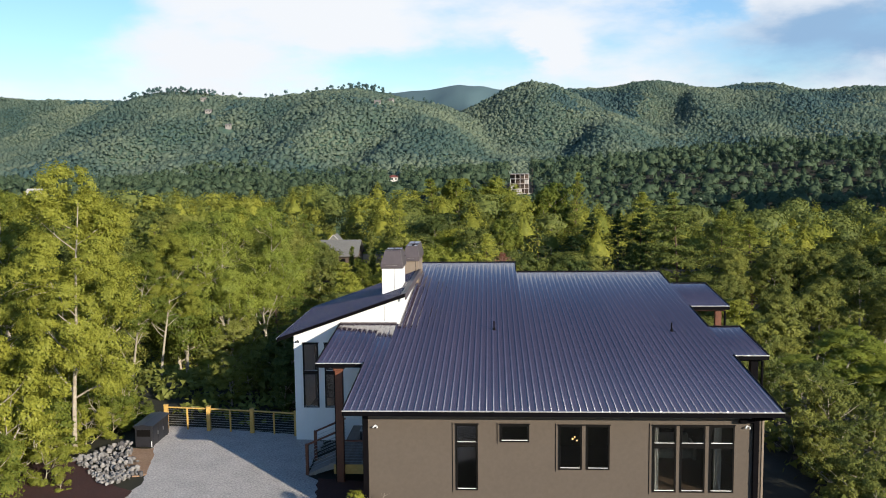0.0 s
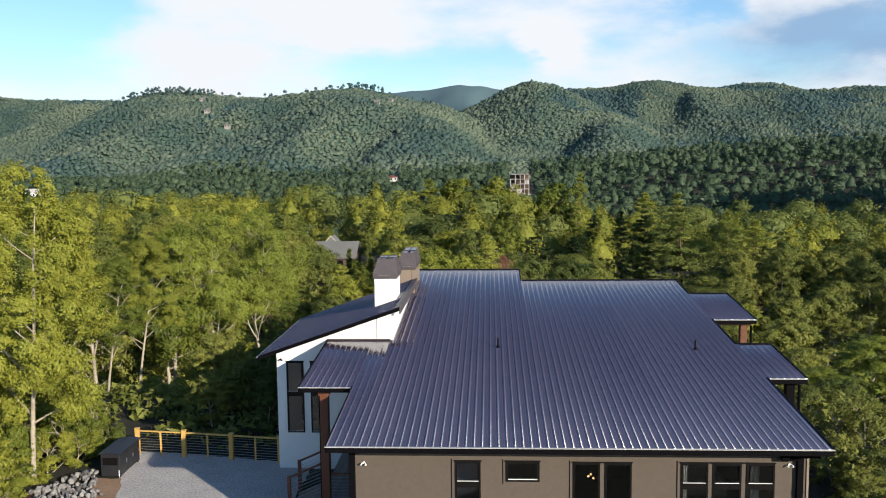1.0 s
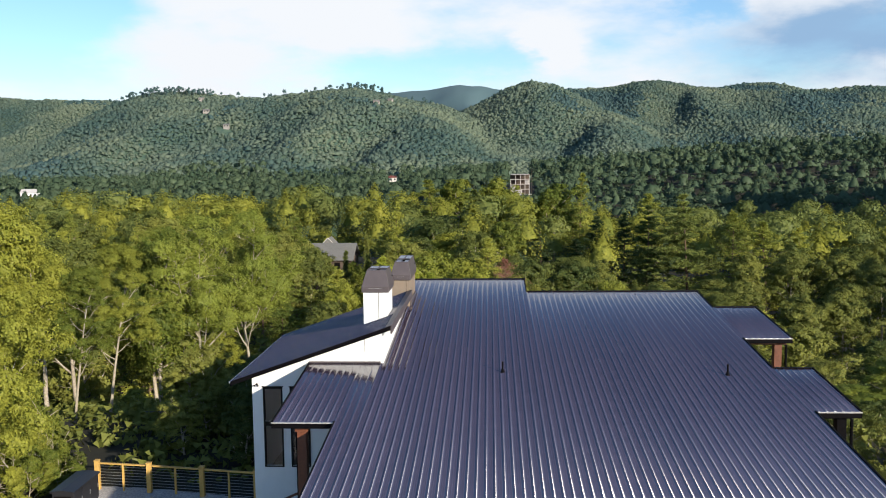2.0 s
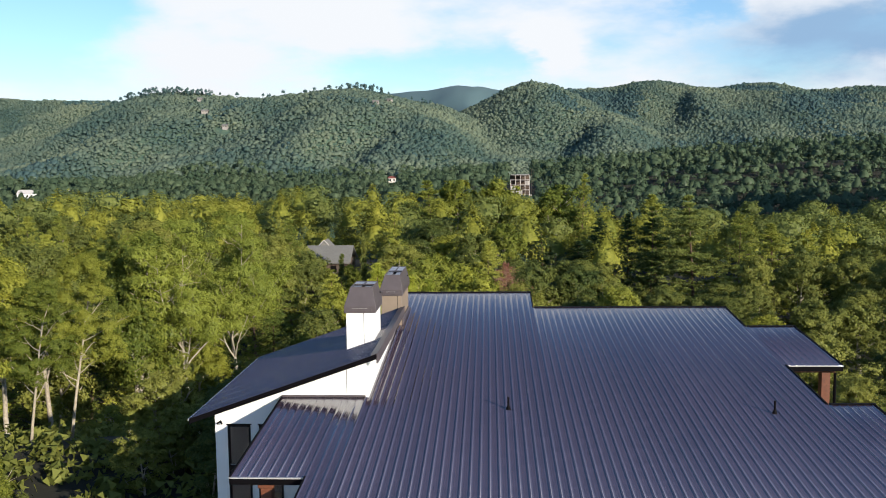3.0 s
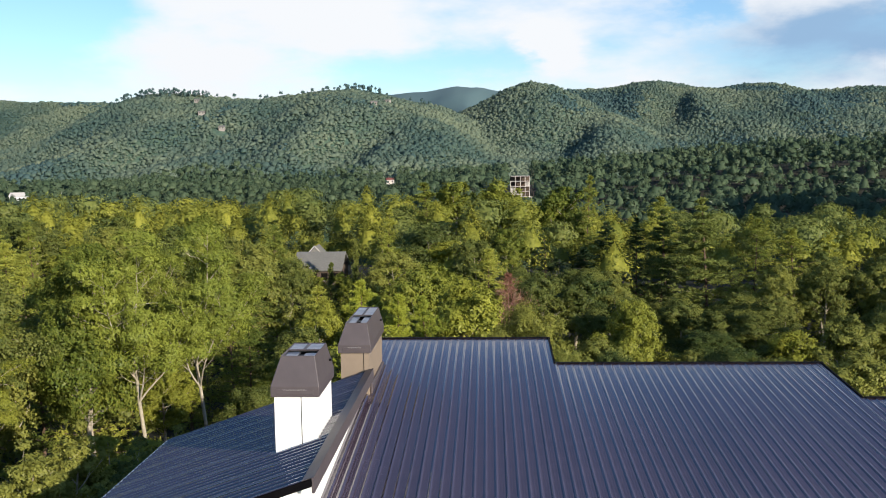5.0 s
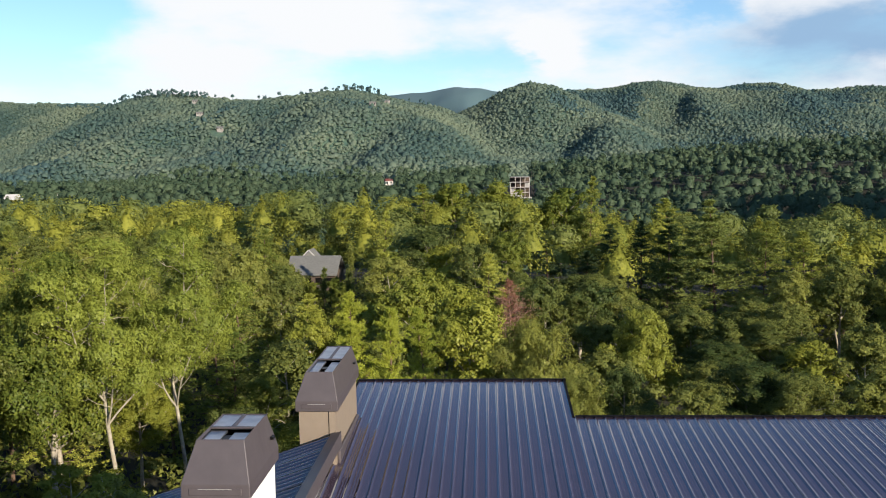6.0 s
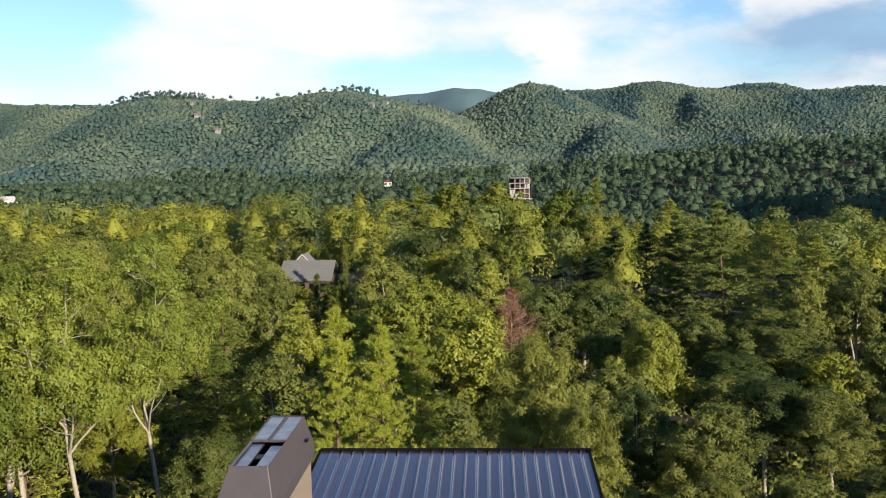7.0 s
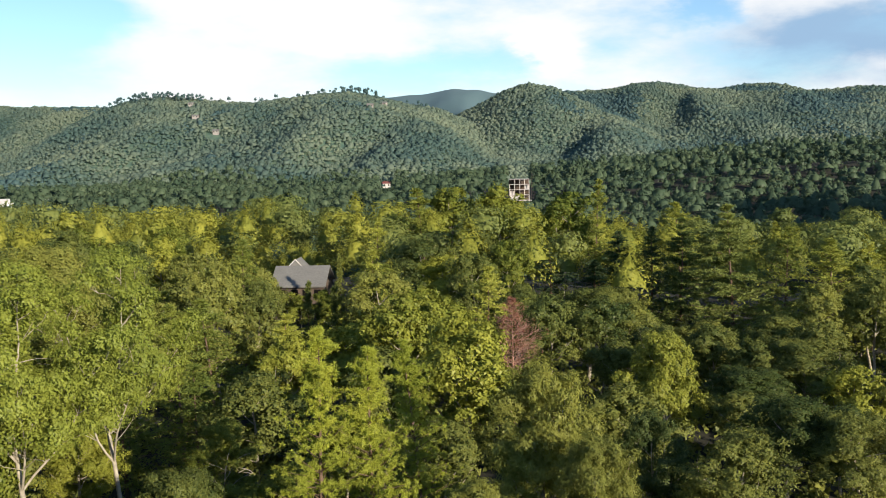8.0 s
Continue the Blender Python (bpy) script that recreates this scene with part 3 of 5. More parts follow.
def roof():
    bm = bmesh.new()
    blocks = [(0.0, 0.70, 0, 10.30), (0.70, 6.14, 0, 23.53), (6.14, 13.88, 0, 20.88), (-1.80, 0.0, 4.87, 10.30), (13.88, 15.66, 13.35, 17.95), (13.88, 15.18, 5.87, 9.8)]
    for x0, x1, y0, y1 in blocks:
        add_prism(bm, [(y0 + 0.02, roof_z(y0) - 0.15), (y1 - 0.02, roof_z(y1) - 0.15), (y1 - 0.02, roof_z(y1) - 0.014), (y0 + 0.02, roof_z(y0) - 0.014)], "x", x0 + 0.01, x1 - 0.01)
    deck = in_house("roof", bm, TRIM, label="low-pitched dark bronze ribbed metal roof")
    w = 0.9144
    for x0, x1, y0, y1 in blocks:
        a = x0
        while a < x1 - 0.01:
            b = min(x1, (math.floor(a / w + 1e-4) + 1) * w)
            if b - a < 0.12 and b < x1 - 0.01:
                b = min(x1, b + w)
            part("roof_sheet", sheet_mesh(a, b, y0, y1), ROOF, deck)
            a = b
    # eave boards and pale drip edges
    for x0, x1, y0 in ((-0.0, 13.88, 0.0), (-1.80, -0.0, 4.87), (13.88, 15.66, 13.35), (13.88, 15.18, 5.87)):
        part("fascia", box((x0, y0 - 0.03, roof_z(y0) - 0.19), (x1, y0 + 0.02, roof_z(y0) - 0.035)), TRIM, deck, "dark bronze fascia board")
        part("drip_edge", box((x0 - 0.02, y0 - 0.055, roof_z(y0) - 0.034), (x1 + 0.02, y0 + 0.004, roof_z(y0) - 0.008)), DRIP, deck, "thin pale metal drip edge")
    # side and back edge caps
    for x0, y0, y1 in ((0.0, 0.0, 4.87), (13.88, 0.0, 5.87), (13.88, 9.8, 13.35), (13.88, 17.95, 20.88), (15.66, 13.35, 17.95), (15.18, 5.87, 9.8), (-1.80, 4.87, 10.3), (6.14, 20.88, 23.53), (0.70, 17.9, 23.53)):
        cap = bmesh.new()
        add_prism(cap, [(y0, roof_z(y0) - 0.20), (y1, roof_z(y1) - 0.20), (y1, roof_z(y1) + 0.028), (y0, roof_z(y0) + 0.028)], "x", x0 - 0.02, x0 + 0.026)
        part("rake_trim", cap, TRIM, deck)
    for x0, x1, y1 in ((0.70, 6.19, 23.53), (6.19, 13.93, 20.88), (13.93, 15.7, 17.95), (13.93, 15.22, 9.8)):
        cap = bmesh.new()
        add_prism(cap, [(y1 - 0.05, roof_z(y1 - 0.05) + 0.040), (y1 + 0.04, roof_z(y1) + 0.040), (y1 + 0.04, roof_z(y1) - 0.2), (y1 - 0.02, roof_z(y1) - 0.2), (y1 - 0.02, roof_z(y1) + 0.032), (y1 - 0.05, roof_z(y1 - 0.05) + 0.034)], "x", x0, x1)
        part("ridge_cap", cap, TRIM, deck)
    # wall flashing of the porch roof
    part("flashing", box((-1.80, 10.22, roof_z(10.2) + 0.02), (0.70, 10.299, roof_z(10.2) + 0.075), 0.01), SHROUD, deck)
    return deck


deck = roof()


def vent(x, yy):
    z = roof_z(yy)
    v = in_house("roof_vent", rod((x, yy, z - 0.05), (x, yy, z + 0.36), 0.030, 10), TRIM, label="thin black plumbing vent pipe with boot")
    part("boot", rod((x, yy, z), (x, yy, z + 0.10), 0.075, 12, 0.04), TRIM, v)


vent(4.89, 9.35)
vent(12.21, 9.1)


def downpipe(x, yy, z0, z1, elbow=None):
    pipe = in_house("downpipe", box((x - 0.09, yy - 0.13, z0), (x + 0.09, yy - 0.005, z1), 0.012), TRIM, label="dark bronze square downpipe")
    if elbow:
        a, b = Vector(elbow), Vector((x, yy - 0.07, z1 - 0.03))
        part("elbow", rod(a, b, 0.055, 8), TRIM, pipe)
    for zz in np.arange(z0 + 0.6, z1 - 0.2, 1.1):
        part("strap", box((x - 0.10, yy - 0.135, zz), (x + 0.10, yy - 0.002, zz + 0.04)), TRIM, pipe)


downpipe(13.30, 0.95, PAD, 2.72, (13.6, 0.05, 2.98))
in_house("gutter_elbow", box((12.72, 0.70, 2.60), (13.2, 0.84, 2.72), 0.03), TRIM, label="dark bronze gutter elbow")
in_house("corner_trim", box((0.50, 0.86, PAD), (0.68, 0.948, 3.05), 0.008), TRIM, label="dark bronze corner downpipe")
in_house("corner_trim", box((13.50, 0.92, PAD), (13.57, 0.948, 3.05), 0.006), TAN, label="pale corner trim")

# white wing with its own mono-pitch roof
WY0, WY1 = 10.30, 17.90


def wing_z(x):
    return 3.46 + (x + 4.5) * (5.40 - 3.46) / 5.6


WIN_WING = [(-3.47, 0.31, -2.78, 1.83), (-2.52, 0.31, -1.83, 1.83), (-3.47, 1.93, -2.78, 3.18), (-2.52, 1.93, -1.83, 3.18)]


def wing():
    bm = bmesh.new()
    wall_cells(bm, -3.85, 0.80, -1.4, 3.4, WIN_WING, "y", WY0, WY0 + 0.2)
    add_prism(bm, [(-3.85, 3.4), (0.80, 3.4), (0.80, wing_z(0.80) - 0.17), (-3.85, wing_z(-3.85) - 0.17)], "y", WY0, WY0 + 0.2)
    w = in_house("wing_wall", bm, WHITE, label="bright white panelled wing wall")
    part("panel_joint", box((0.14, WY0 - 0.004, roof_z(WY0) + 0.1), (0.156, WY0 + 0.004, wing_z(0.15) - 0.17)), FRAME, w, "thin dark panel joint")
    side = bmesh.new()
    add_box(side, (0.62, WY0 + 0.2, 3.0), (0.80, WY1, wing_z(0.62) - 0.17))
    in_house("wing_side_wall", side, WHITE, label="white clerestory wall above the main roof")
    out = bmesh.new()
    add_box(out, (-3.85, WY0 + 0.2, -12), (-3.65, WY1, wing_z(-3.85) - 0.17))
    add_box(out, (-3.65, WY1 - 0.2, -12), (0.62, WY1, wing_z(-3.65) - 0.17))
    add_prism(out, [(-3.65, wing_z(-3.65) - 0.17), (0.62, wing_z(-3.65) - 0.17), (0.62, wing_z(0.62) - 0.17)], "y", WY1 - 0.2, WY1)
    in_house("wing_outer_wall", out, WHITE)
    in_house("foundation", box((-3.83, WY0 + 0.03, -3.0), (0.6, WY0 + 0.17, -1.4)), CONCRETE)
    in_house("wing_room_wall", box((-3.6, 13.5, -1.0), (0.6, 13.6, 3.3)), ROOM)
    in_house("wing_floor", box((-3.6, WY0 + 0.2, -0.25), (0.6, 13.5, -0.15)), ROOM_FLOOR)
    y = WY0
    framed_window("window", -3.47, 0.31, -2.78, 3.18, y, [(-3.47, -2.78)], 1.88, label="tall black-framed wing window in two lights", wall_mat=WHITE)
    framed_window("window", -2.52, 0.31, -1.83, 3.18, y, [(-2.52, -1.83)], 1.88, label="tall black-framed wing window in two lights", wall_mat=WHITE)
    wall_lamp(-3.68, WY0, 3.28, FRAME)


wing()


def wing_roof():
    x0, x1, y0, y1 = -4.50, 1.10, 9.93, 18.02
    bm = bmesh.new()
    add_prism(bm, [(x0 + 0.02, wing_z(x0) - 0.125), (x1 - 0.02, wing_z(x1) - 0.125), (x1 - 0.02, wing_z(x1) - 0.014), (x0 + 0.02, wing_z(x0) - 0.014)], "y", y0 + 0.02, y1 - 0.02)
    top = in_house("wing_roof", bm, TRIM, label="dark bronze ribbed mono-pitch roof of the white wing")
    pitch, a = 0.2286, y0
    while a < y1 - 0.01:
        b = min(y1, a + 4 * pitch)
        pts = []
        yy = a
        while yy < b - 1e-4:
            pts += [(yy + d, h) for d, h in ((0.0, 0.0), (0.007, 0.036), (0.038, 0.036), (0.045, 0.0)) if yy + d < b]
            yy += pitch
        pts.append((b, 0.0))
        n = len(pts)
        v = [(xx, p, wing_z(xx) + h) for xx in (x0, x1) for p, h in pts]
        sheet = mesh_from("roof_sheet", v, [(i + 1, i, n + i, n + i + 1) for i in range(n - 1)])
        part("roof_sheet", sheet, ROOF, top)
        a = b
    def bar(name, ya, yb, lo, hi, mat, xa=x0, xb=x1):
        c = bmesh.new()
        add_prism(c, [(xa, wing_z(xa) + lo), (xb, wing_z(xb) + lo), (xb, wing_z(xb) + hi), (xa, wing_z(xa) + hi)], "y", ya, yb)
        part(name, c, mat, top)
    bar("rake_trim", y0 - 0.03, y0 + 0.05, -0.13, 0.02, TRIM)
    bar("rake_trim", y1 - 0.05, y1 + 0.03, -0.21, 0.03, TRIM)
    part("drip_edge", box((x0 - 0.05, y0, wing_z(x0) - 0.06), (x0 + 0.01, y1, wing_z(x0) + 0.0)), DRIP, top, "thin pale metal drip edge")
    part("fascia", box((x0 - 0.02, y0, wing_z(x0) - 0.16), (x0 + 0.02, y1, wing_z(x0) - 0.062)), TRIM, top)
    ridge = bmesh.new()
    add_prism(ridge, [(x1 - 0.18, wing_z(x1 - 0.18) + 0.045), (x1 + 0.04, wing_z(x1) + 0.05), (x1 + 0.04, wing_z(x1) - 0.25), (x1 - 0.01, wing_z(x1) - 0.25), (x1 - 0.01, wing_z(x1) + 0.03), (x1 - 0.18, wing_z(x1 - 0.18) + 0.03)], "y", y0 - 0.03, y1 + 0.03)
    part("ridge_cap", ridge, SHROUD, top)


wing_roof()


def chimney(name, x0, x1, y0, y1, base, body_top, top, mat, label, seam):
    """Boxed chimney with a tapered steel shroud, slotted metal top."""
    ch = in_house(name, box((x0, y0, base), (x1, y1, body_top)), mat, label=label)
    part("corner_seam", box((seam - 0.008, y0 - 0.004, base + 0.3), (seam + 0.008, y0 + 0.01, body_top)), FRAME, ch)
    e, s = 0.06, 0.17
    b0, b1 = body_top - 0.03, body_top + 0.19
    bm = bmesh.new()
    rings = []
    for z, ex, sh in ((b0, e, 0), (b1, e, 0), (top, 0, s), (top - 0.03, 0, s + 0.05)):
        d = ex if not sh else -sh
        rings.append([bm.verts.new(p) for p in ((x0 - d * (0.75 if sh else 1), y0 - d, z), (x1 + d * (0.35 if sh else 1), y0 - d, z), (x1 + d * (0.35 if sh else 1), y1 + d, z), (x0 - d * (0.75 if sh else 1), y1 + d, z))])
    for r, q in zip(rings, rings[1:]):
        for i in range(4):
            bm.faces.new((r[i], r[(i + 1) % 4], q[(i + 1) % 4], q[i]))
    bm.faces.new(rings[0])
    bmesh.ops.bevel(bm, geom=[x for x in bm.edges if len(x.link_faces) == 2], offset=0.012, segments=2, affect="EDGES", profile=0.5)
    panel = part("band_panel", box((x0 + 0.06, y0 - e - 0.014, body_top + 0.03), (x1 - 0.06, y0 - e + 0.01, body_top + 0.135), 0.009), SHROUD, ch, "embossed panel on the shroud band")
    part("band_line", box((x0 + 0.20, y0 - e - 0.017, body_top + 0.122), (x1 - 0.2, y0 - e - 0.010, body_top + 0.128)), DRIP, panel, "thin pale seam line")
    part("shroud", bm, SHROUD, ch, "dark brown tapered steel chimney shroud")
    tx0, tx1, ty0, ty1 = x0 + 0.14, x1 - 0.07, y0 + s + 0.02, y1 - s - 0.02
    mid = ty0 + (ty1 - ty0) * 0.47
    cx = (tx0 + tx1) / 2
    for name2, lo, hi in (("top_plate", (tx0, mid + 0.03, top - 0.06), (tx1, ty1, top - 0.02)), ("top_plate", (tx0, ty0, top - 0.09), (cx - 0.06, mid - 0.03, top - 0.05)), ("top_plate", (cx + 0.07, ty0, top - 0.09), (tx1, mid - 0.14, top - 0.05)), ("cross_bar", (tx0, mid - 0.03, top - 0.03), (tx1, mid + 0.03, top - 0.003)), ("flue_ridge", (cx - 0.035, mid + 0.03, top - 0.03), (cx + 0.035, ty1, top - 0.005))):
        part(name2, box(lo, hi, 0.008), STEEL_TOP if name2 == "top_plate" else SHROUD, ch)
    part("flue", rod((cx, (mid + ty0) / 2, top - 0.3), (cx, (mid + ty0) / 2, top - 0.07), 0.1, 14), FRAME, ch)
    part("handle", box((x1 + 0.03, y0 + (y1 - y0) * 0.8, b1 + 0.22), (x1 + 0.08, y0 + (y1 - y0) * 0.8 + 0.1, b1 + 0.26)), FRAME, ch)
    return ch


chimney("chimney", -0.20, 0.69, 12.60, 14.25, 4.6, 6.19, 6.98, WHITE, "white panelled chimney with dark steel shroud", 0.36)
chimney("chimney", 0.24, 1.00, 18.20, 21.1, -8, 5.86, 6.62, TAN, "tan panelled chimney with dark steel shroud", 0.86)
in_house("saddle", box((1.0, 18.3, roof_z(18.3) - 0.02), (1.07, 21.0, roof_z(18.3) + 0.26), 0.02), SHROUD, label="dark metal flashing beside the tan chimney")


# porch under the side roof
def porch():
    post = in_house("porch_post", box((-1.15, 5.15, PAD), (-0.87, 5.43, 3.30), 0.012), CEDAR, label="red-stained cedar porch post")
    part("post_cap", box((-1.2, 5.1, 3.22), (-0.82, 5.48, 3.36), 0.01), CEDAR, post)
    # near-black strip stands in for the shaded left face of the post
    part("post_shade_strip", box((-1.19, 5.19, PAD), (-1.153, 5.39, 3.2)), TRIM, post)
    in_house("porch_beam", box((-1.6, 5.12, 3.36), (0.6, 5.40, 3.50), 0.01), CEDAR, label="red-stained cedar porch beam")
    floor = in_house("porch_floor", box((-1.3, 5.4, -0.62), (0.6, 10.3, -0.52)), WEATHERED, label="grey timber porch deck")
    for i in range(13):
        xx = -1.3 + i * 0.146
        part("deck_board", box((xx + 0.004, 5.36, -0.516), (xx + 0.140, 10.28, -0.490)), WEATHERED, floor)
    part("rim_board", box((-1.3, 5.30, -0.86), (0.58, 5.355, -0.50)), PINE, floor, "pale timber rim board")
    for i in range(4):
        z = -0.52 - 0.16 * (i + 1)
        x1 = -1.3 - 0.29 * i
        st = in_house("stair_tread", box((x1 - 0.30, 6.0, z - 0.04), (x1 + 0.02, 7.6, z), 0.006), WEATHERED)
    for yy in (5.95, 7.65):
        str_ = bmesh.new()
        add_prism(str_, [(-1.28, -0.58), (-1.28, -0.85), (-2.3, PAD - 0.02), (-2.55, PAD - 0.02)], "y", yy - 0.025, yy + 0.025)
        in_house("stringer", str_, WEATHERED)
        rail = in_house("stair_rail", box((-2.52, yy - 0.06, PAD), (-2.40, yy + 0.06, 0.10), 0.008), CEDAR, label="cedar stair newel with cable railing")
        part("hand_rail", rod((-2.46, yy, 0.06), (-1.2, yy, 0.62), 0.04, 6), CEDAR, rail)
        for i in range(7):
            part("cable", rod((-2.44, yy, -0.9 + i * 0.13), (-1.2, yy, -0.36 + i * 0.13), 0.008, 5), STEEL, rail)
    rail = in_house("porch_rail", box((-0.85, 5.28, 0.42), (0.58, 5.37, 0.47), 0.006), CEDAR, label="porch railing with horizontal steel cables")
    for i in range(7):
        part("cable", rod((-0.9, 5.32, -0.38 + i * 0.115), (0.58, 5.32, -0.38 + i * 0.115), 0.008, 5), STEEL, rail)
    bench = thing("slatted_bench", "pale slatted bench standing on the porch deck", "bench", (-0.3, 8.4, -0.49))
    for i in range(5):
        part("slat", box((-0.4, -0.3 + i * 0.12, 0.42), (0.5, -0.21 + i * 0.12, 0.45), 0.004), PALE_WALL, bench)
    for i in range(4):
        part("back_slat", box((-0.4, 0.36, 0.52 + i * 0.13), (0.5, 0.40, 0.61 + i * 0.13), 0.004), PALE_WALL, bench)
    for lx in (-0.38, 0.44):
        for ly, hh in ((-0.28, 0.42), (0.34, 1.0)):
            part("leg", box((lx, ly, 0), (lx + 0.06, ly + 0.06, hh), 0.004), FRAME, bench)


porch()

# side canopies on posts
for px, py, mat, lab in ((15.25, 13.75, CEDAR, "red-stained cedar canopy post"), (14.75, 6.3, TRIM, "dark canopy post")):
    cp = in_house("canopy_post", box((px - 0.14, py - 0.14, -8), (px + 0.14, py + 0.14, roof_z(py) - 0.3), 0.01), mat, label=lab)
    part("beam", box((13.55, py - 0.13, roof_z(py) - 0.34), (px + 0.3, py + 0.13, roof_z(py) - 0.18), 0.01), CEDAR if mat is CEDAR else TRIM, cp)
    part("downpipe", rod((px + 0.3, py - 0.1, roof_z(py) - 0.35), (px + 0.3, py - 0.1, -8), 0.05, 8), TRIM, cp)
in_house("balcony", box((13.55, 13.4, roof_z(13.4) - 3.3), (15.6, 17.9, roof_z(13.4) - 3.05)), CEDAR, label="cedar side balcony floor")
in_house("balcony", box((13.55, 5.9, roof_z(5.9) - 3.3), (15.1, 9.8, roof_z(5.9) - 3.05)), TRIM, label="dark side balcony floor")

# things seen through the front windows
pendant = thing("pendant_lamp", "lit pendant lamp with warm bulbs indoors", "lamp", (7.59, 2.10, 2.40))
part("cord", rod((0, 0, 0.65), (0, 0, -0.7), 0.008, 6), FRAME, pendant)
for bx, bz in ((-0.07, -0.78), (0.08, -0.84), (0.0, -0.72)):
    bm = bmesh.new()
    bmesh.ops.create_icosphere(bm, subdivisions=2, radius=0.034, matrix=Matrix.Translation((bx, 0, bz)))
    part("bulb", bm, BULB, pendant)


def curtain(x0, x1, yy, z0, z1):
    n = 28
    v = [(x0 + (x1 - x0) * i / n, yy + 0.035 * math.sin(i * 1.25), z) for z in (z0, z1) for i in range(n + 1)]
    v += [(a, b + 0.006, c) for a, b, c in v]
    m = 2 * (n + 1)
    q = [(i, i + 1, n + 2 + i, n + 1 + i) for i in range(n)] + [(m + i + 1, m + i, m + n + 1 + i, m + n + 2 + i) for i in range(n)]
    tagged(part("curtain", mesh_from("curtain", v, q, smooth=True), CURTAIN), "pale gathered curtain hanging inside the window", "curtain", group="curtains")


curtain(10.0, 10.3, 1.45, 0.0, 2.6)
curtain(12.1, 12.35, 1.45, 0.0, 2.6)
sofa = thing("sofa", "pale upholstered sofa seen through the window", "sofa", (11.2, 4.9, 0.0))
part("seat", box((-0.9, -0.45, 0.12), (0.9, 0.45, 0.45), 0.06), CURTAIN, sofa)
part("backrest", box((-0.9, 0.28, 0.45), (0.9, 0.5, 0.85), 0.06), CURTAIN, sofa)
for sx in (-1.05, 0.9):
    part("armrest", box((sx, -0.45, 0.05), (sx + 0.15, 0.5, 0.62), 0.04), CURTAIN, sofa)


# ---- yard ----
def fence():
    f = thing("fence", "yellow timber fence with horizontal steel cables round the gravel", "fence", (0, 0, PAD))
    posts = [(-10.24, 11.80), (-8.17, 11.55), (-6.07, 11.22), (-3.97, 10.86)]
    h = 1.10
    for x, yy in posts:
        p = part("post", box((x - 0.085, yy - 0.085, -0.3), (x + 0.085, yy + 0.085, h), 0.008), PINE, f)
        part("post_cap", box((x - 0.1, yy - 0.1, h), (x + 0.1, yy + 0.1, h + 0.035), 0.008), PINE, p)
    for (xa, ya), (xb, yb) in zip(posts, posts[1:]):
        d = Vector((xb - xa, yb - ya, 0))
        turn = Matrix.Rotation(math.atan2(d.y, d.x), 4, "Z")
        c = ((xa + xb) / 2, (ya + yb) / 2)
        half = d.length / 2 - 0.085
        part("top_rail", box((c[0] - half, c[1] - 0.05, h - 0.11), (c[0] + half, c[1] + 0.05, h - 0.06), 0.006, turn), PINE, f)
        part("baluster", box((c[0] - 0.035, c[1] - 0.035, -0.2), (c[0] + 0.035, c[1] + 0.035, h - 0.11), 0.004), PINE, f)
        u = d.normalized()
        for i in range(8):
            z = 0.12 + i * 0.112
            part("cable", rod((xa + u.x * 0.08, ya + u.y * 0.08, z), (xb - u.x * 0.08, yb - u.y * 0.08, z), 0.0085, 5), STEEL, f)


fence()


def cabinet():
    c = thing("storage_cabinet", "black steel outdoor equipment cabinet standing on the gravel edge", "cabinet", (-10.22, 10.0, PAD))
    body = part("body", box((-0.38, -0.98, 0.04), (0.38, 0.98, 0.92), 0.02), CABINET, c)
    lid = bmesh.new()
    add_prism(lid, [(-0.43, 0.92), (0.43, 0.92), (0.43, 0.97), (0.0, 1.03), (-0.43, 0.97)], "y", -1.03, 1.03)
    part("lid", lid, CABINET, c)
    for i in range(3):
        d = part("door", box((0.38, -0.93 + i * 0.63, 0.1), (0.40, -0.33 + i * 0.63, 0.88), 0.006), CABINET, c)
        part("handle", box((0.40, -0.42 + i * 0.63, 0.45), (0.43, -0.39 + i * 0.63, 0.60), 0.004), STEEL, d)
    part("louvre", box((-0.3, -0.995, 0.5), (0.3, -0.975, 0.8), 0.004), FRAME, body)
    for fx in (-0.3, 0.3):
        for fy in (-0.85, 0.85):
            part("foot", box((fx - 0.06, fy - 0.06, 0.0), (fx + 0.06, fy + 0.06, 0.05)), FRAME, c)
    part("latch_bar", box((0.33, -1.0, 0.05), (0.36, -0.985, 0.3)), WHITE_METAL, c)


cabinet()


def riprap():
    rng = random.Random(11)
    pile = thing("stone_pile", "loose grey riprap stones on the bank edge", "stones", (0, 0, PAD))
    shapes = []
    for s in range(7):
        bm = bmesh.new()
        bmesh.ops.create_icosphere(bm, subdivisions=1, radius=1)
        for v in bm.verts:
            v.co *= rng.uniform(0.72, 1.15)
            v.co.z *= 0.72
            v.co.x *= 1.15
        me = bpy.data.meshes.new("stone")
        bm.to_mesh(me)
        bm.free()
        me.materials.append(STONE)
        shapes.append(me)
    a, b, c, d = Vector((-11.2, 9.9)), Vector((-12.5, 7.2)), Vector((-9.9, 4.3)), Vector((-9.0, 5.7))
    for i in range(285):
        u, w = rng.random(), rng.random()
        p = a.lerp(b, u).lerp(d.lerp(c, u), w)
        ob = new("stone", rng.choice(shapes))
        ob.parent = pile
        s = rng.uniform(0.05, 0.14)
        ob.scale = (s, s * rng.uniform(0.8, 1.2), s)
        ob.location = (p.x, p.y, s * 0.35 + rng.uniform(0, 0.13))
        ob.rotation_euler = [rng.uniform(0, 6.3) for _ in range(3)]


riprap()


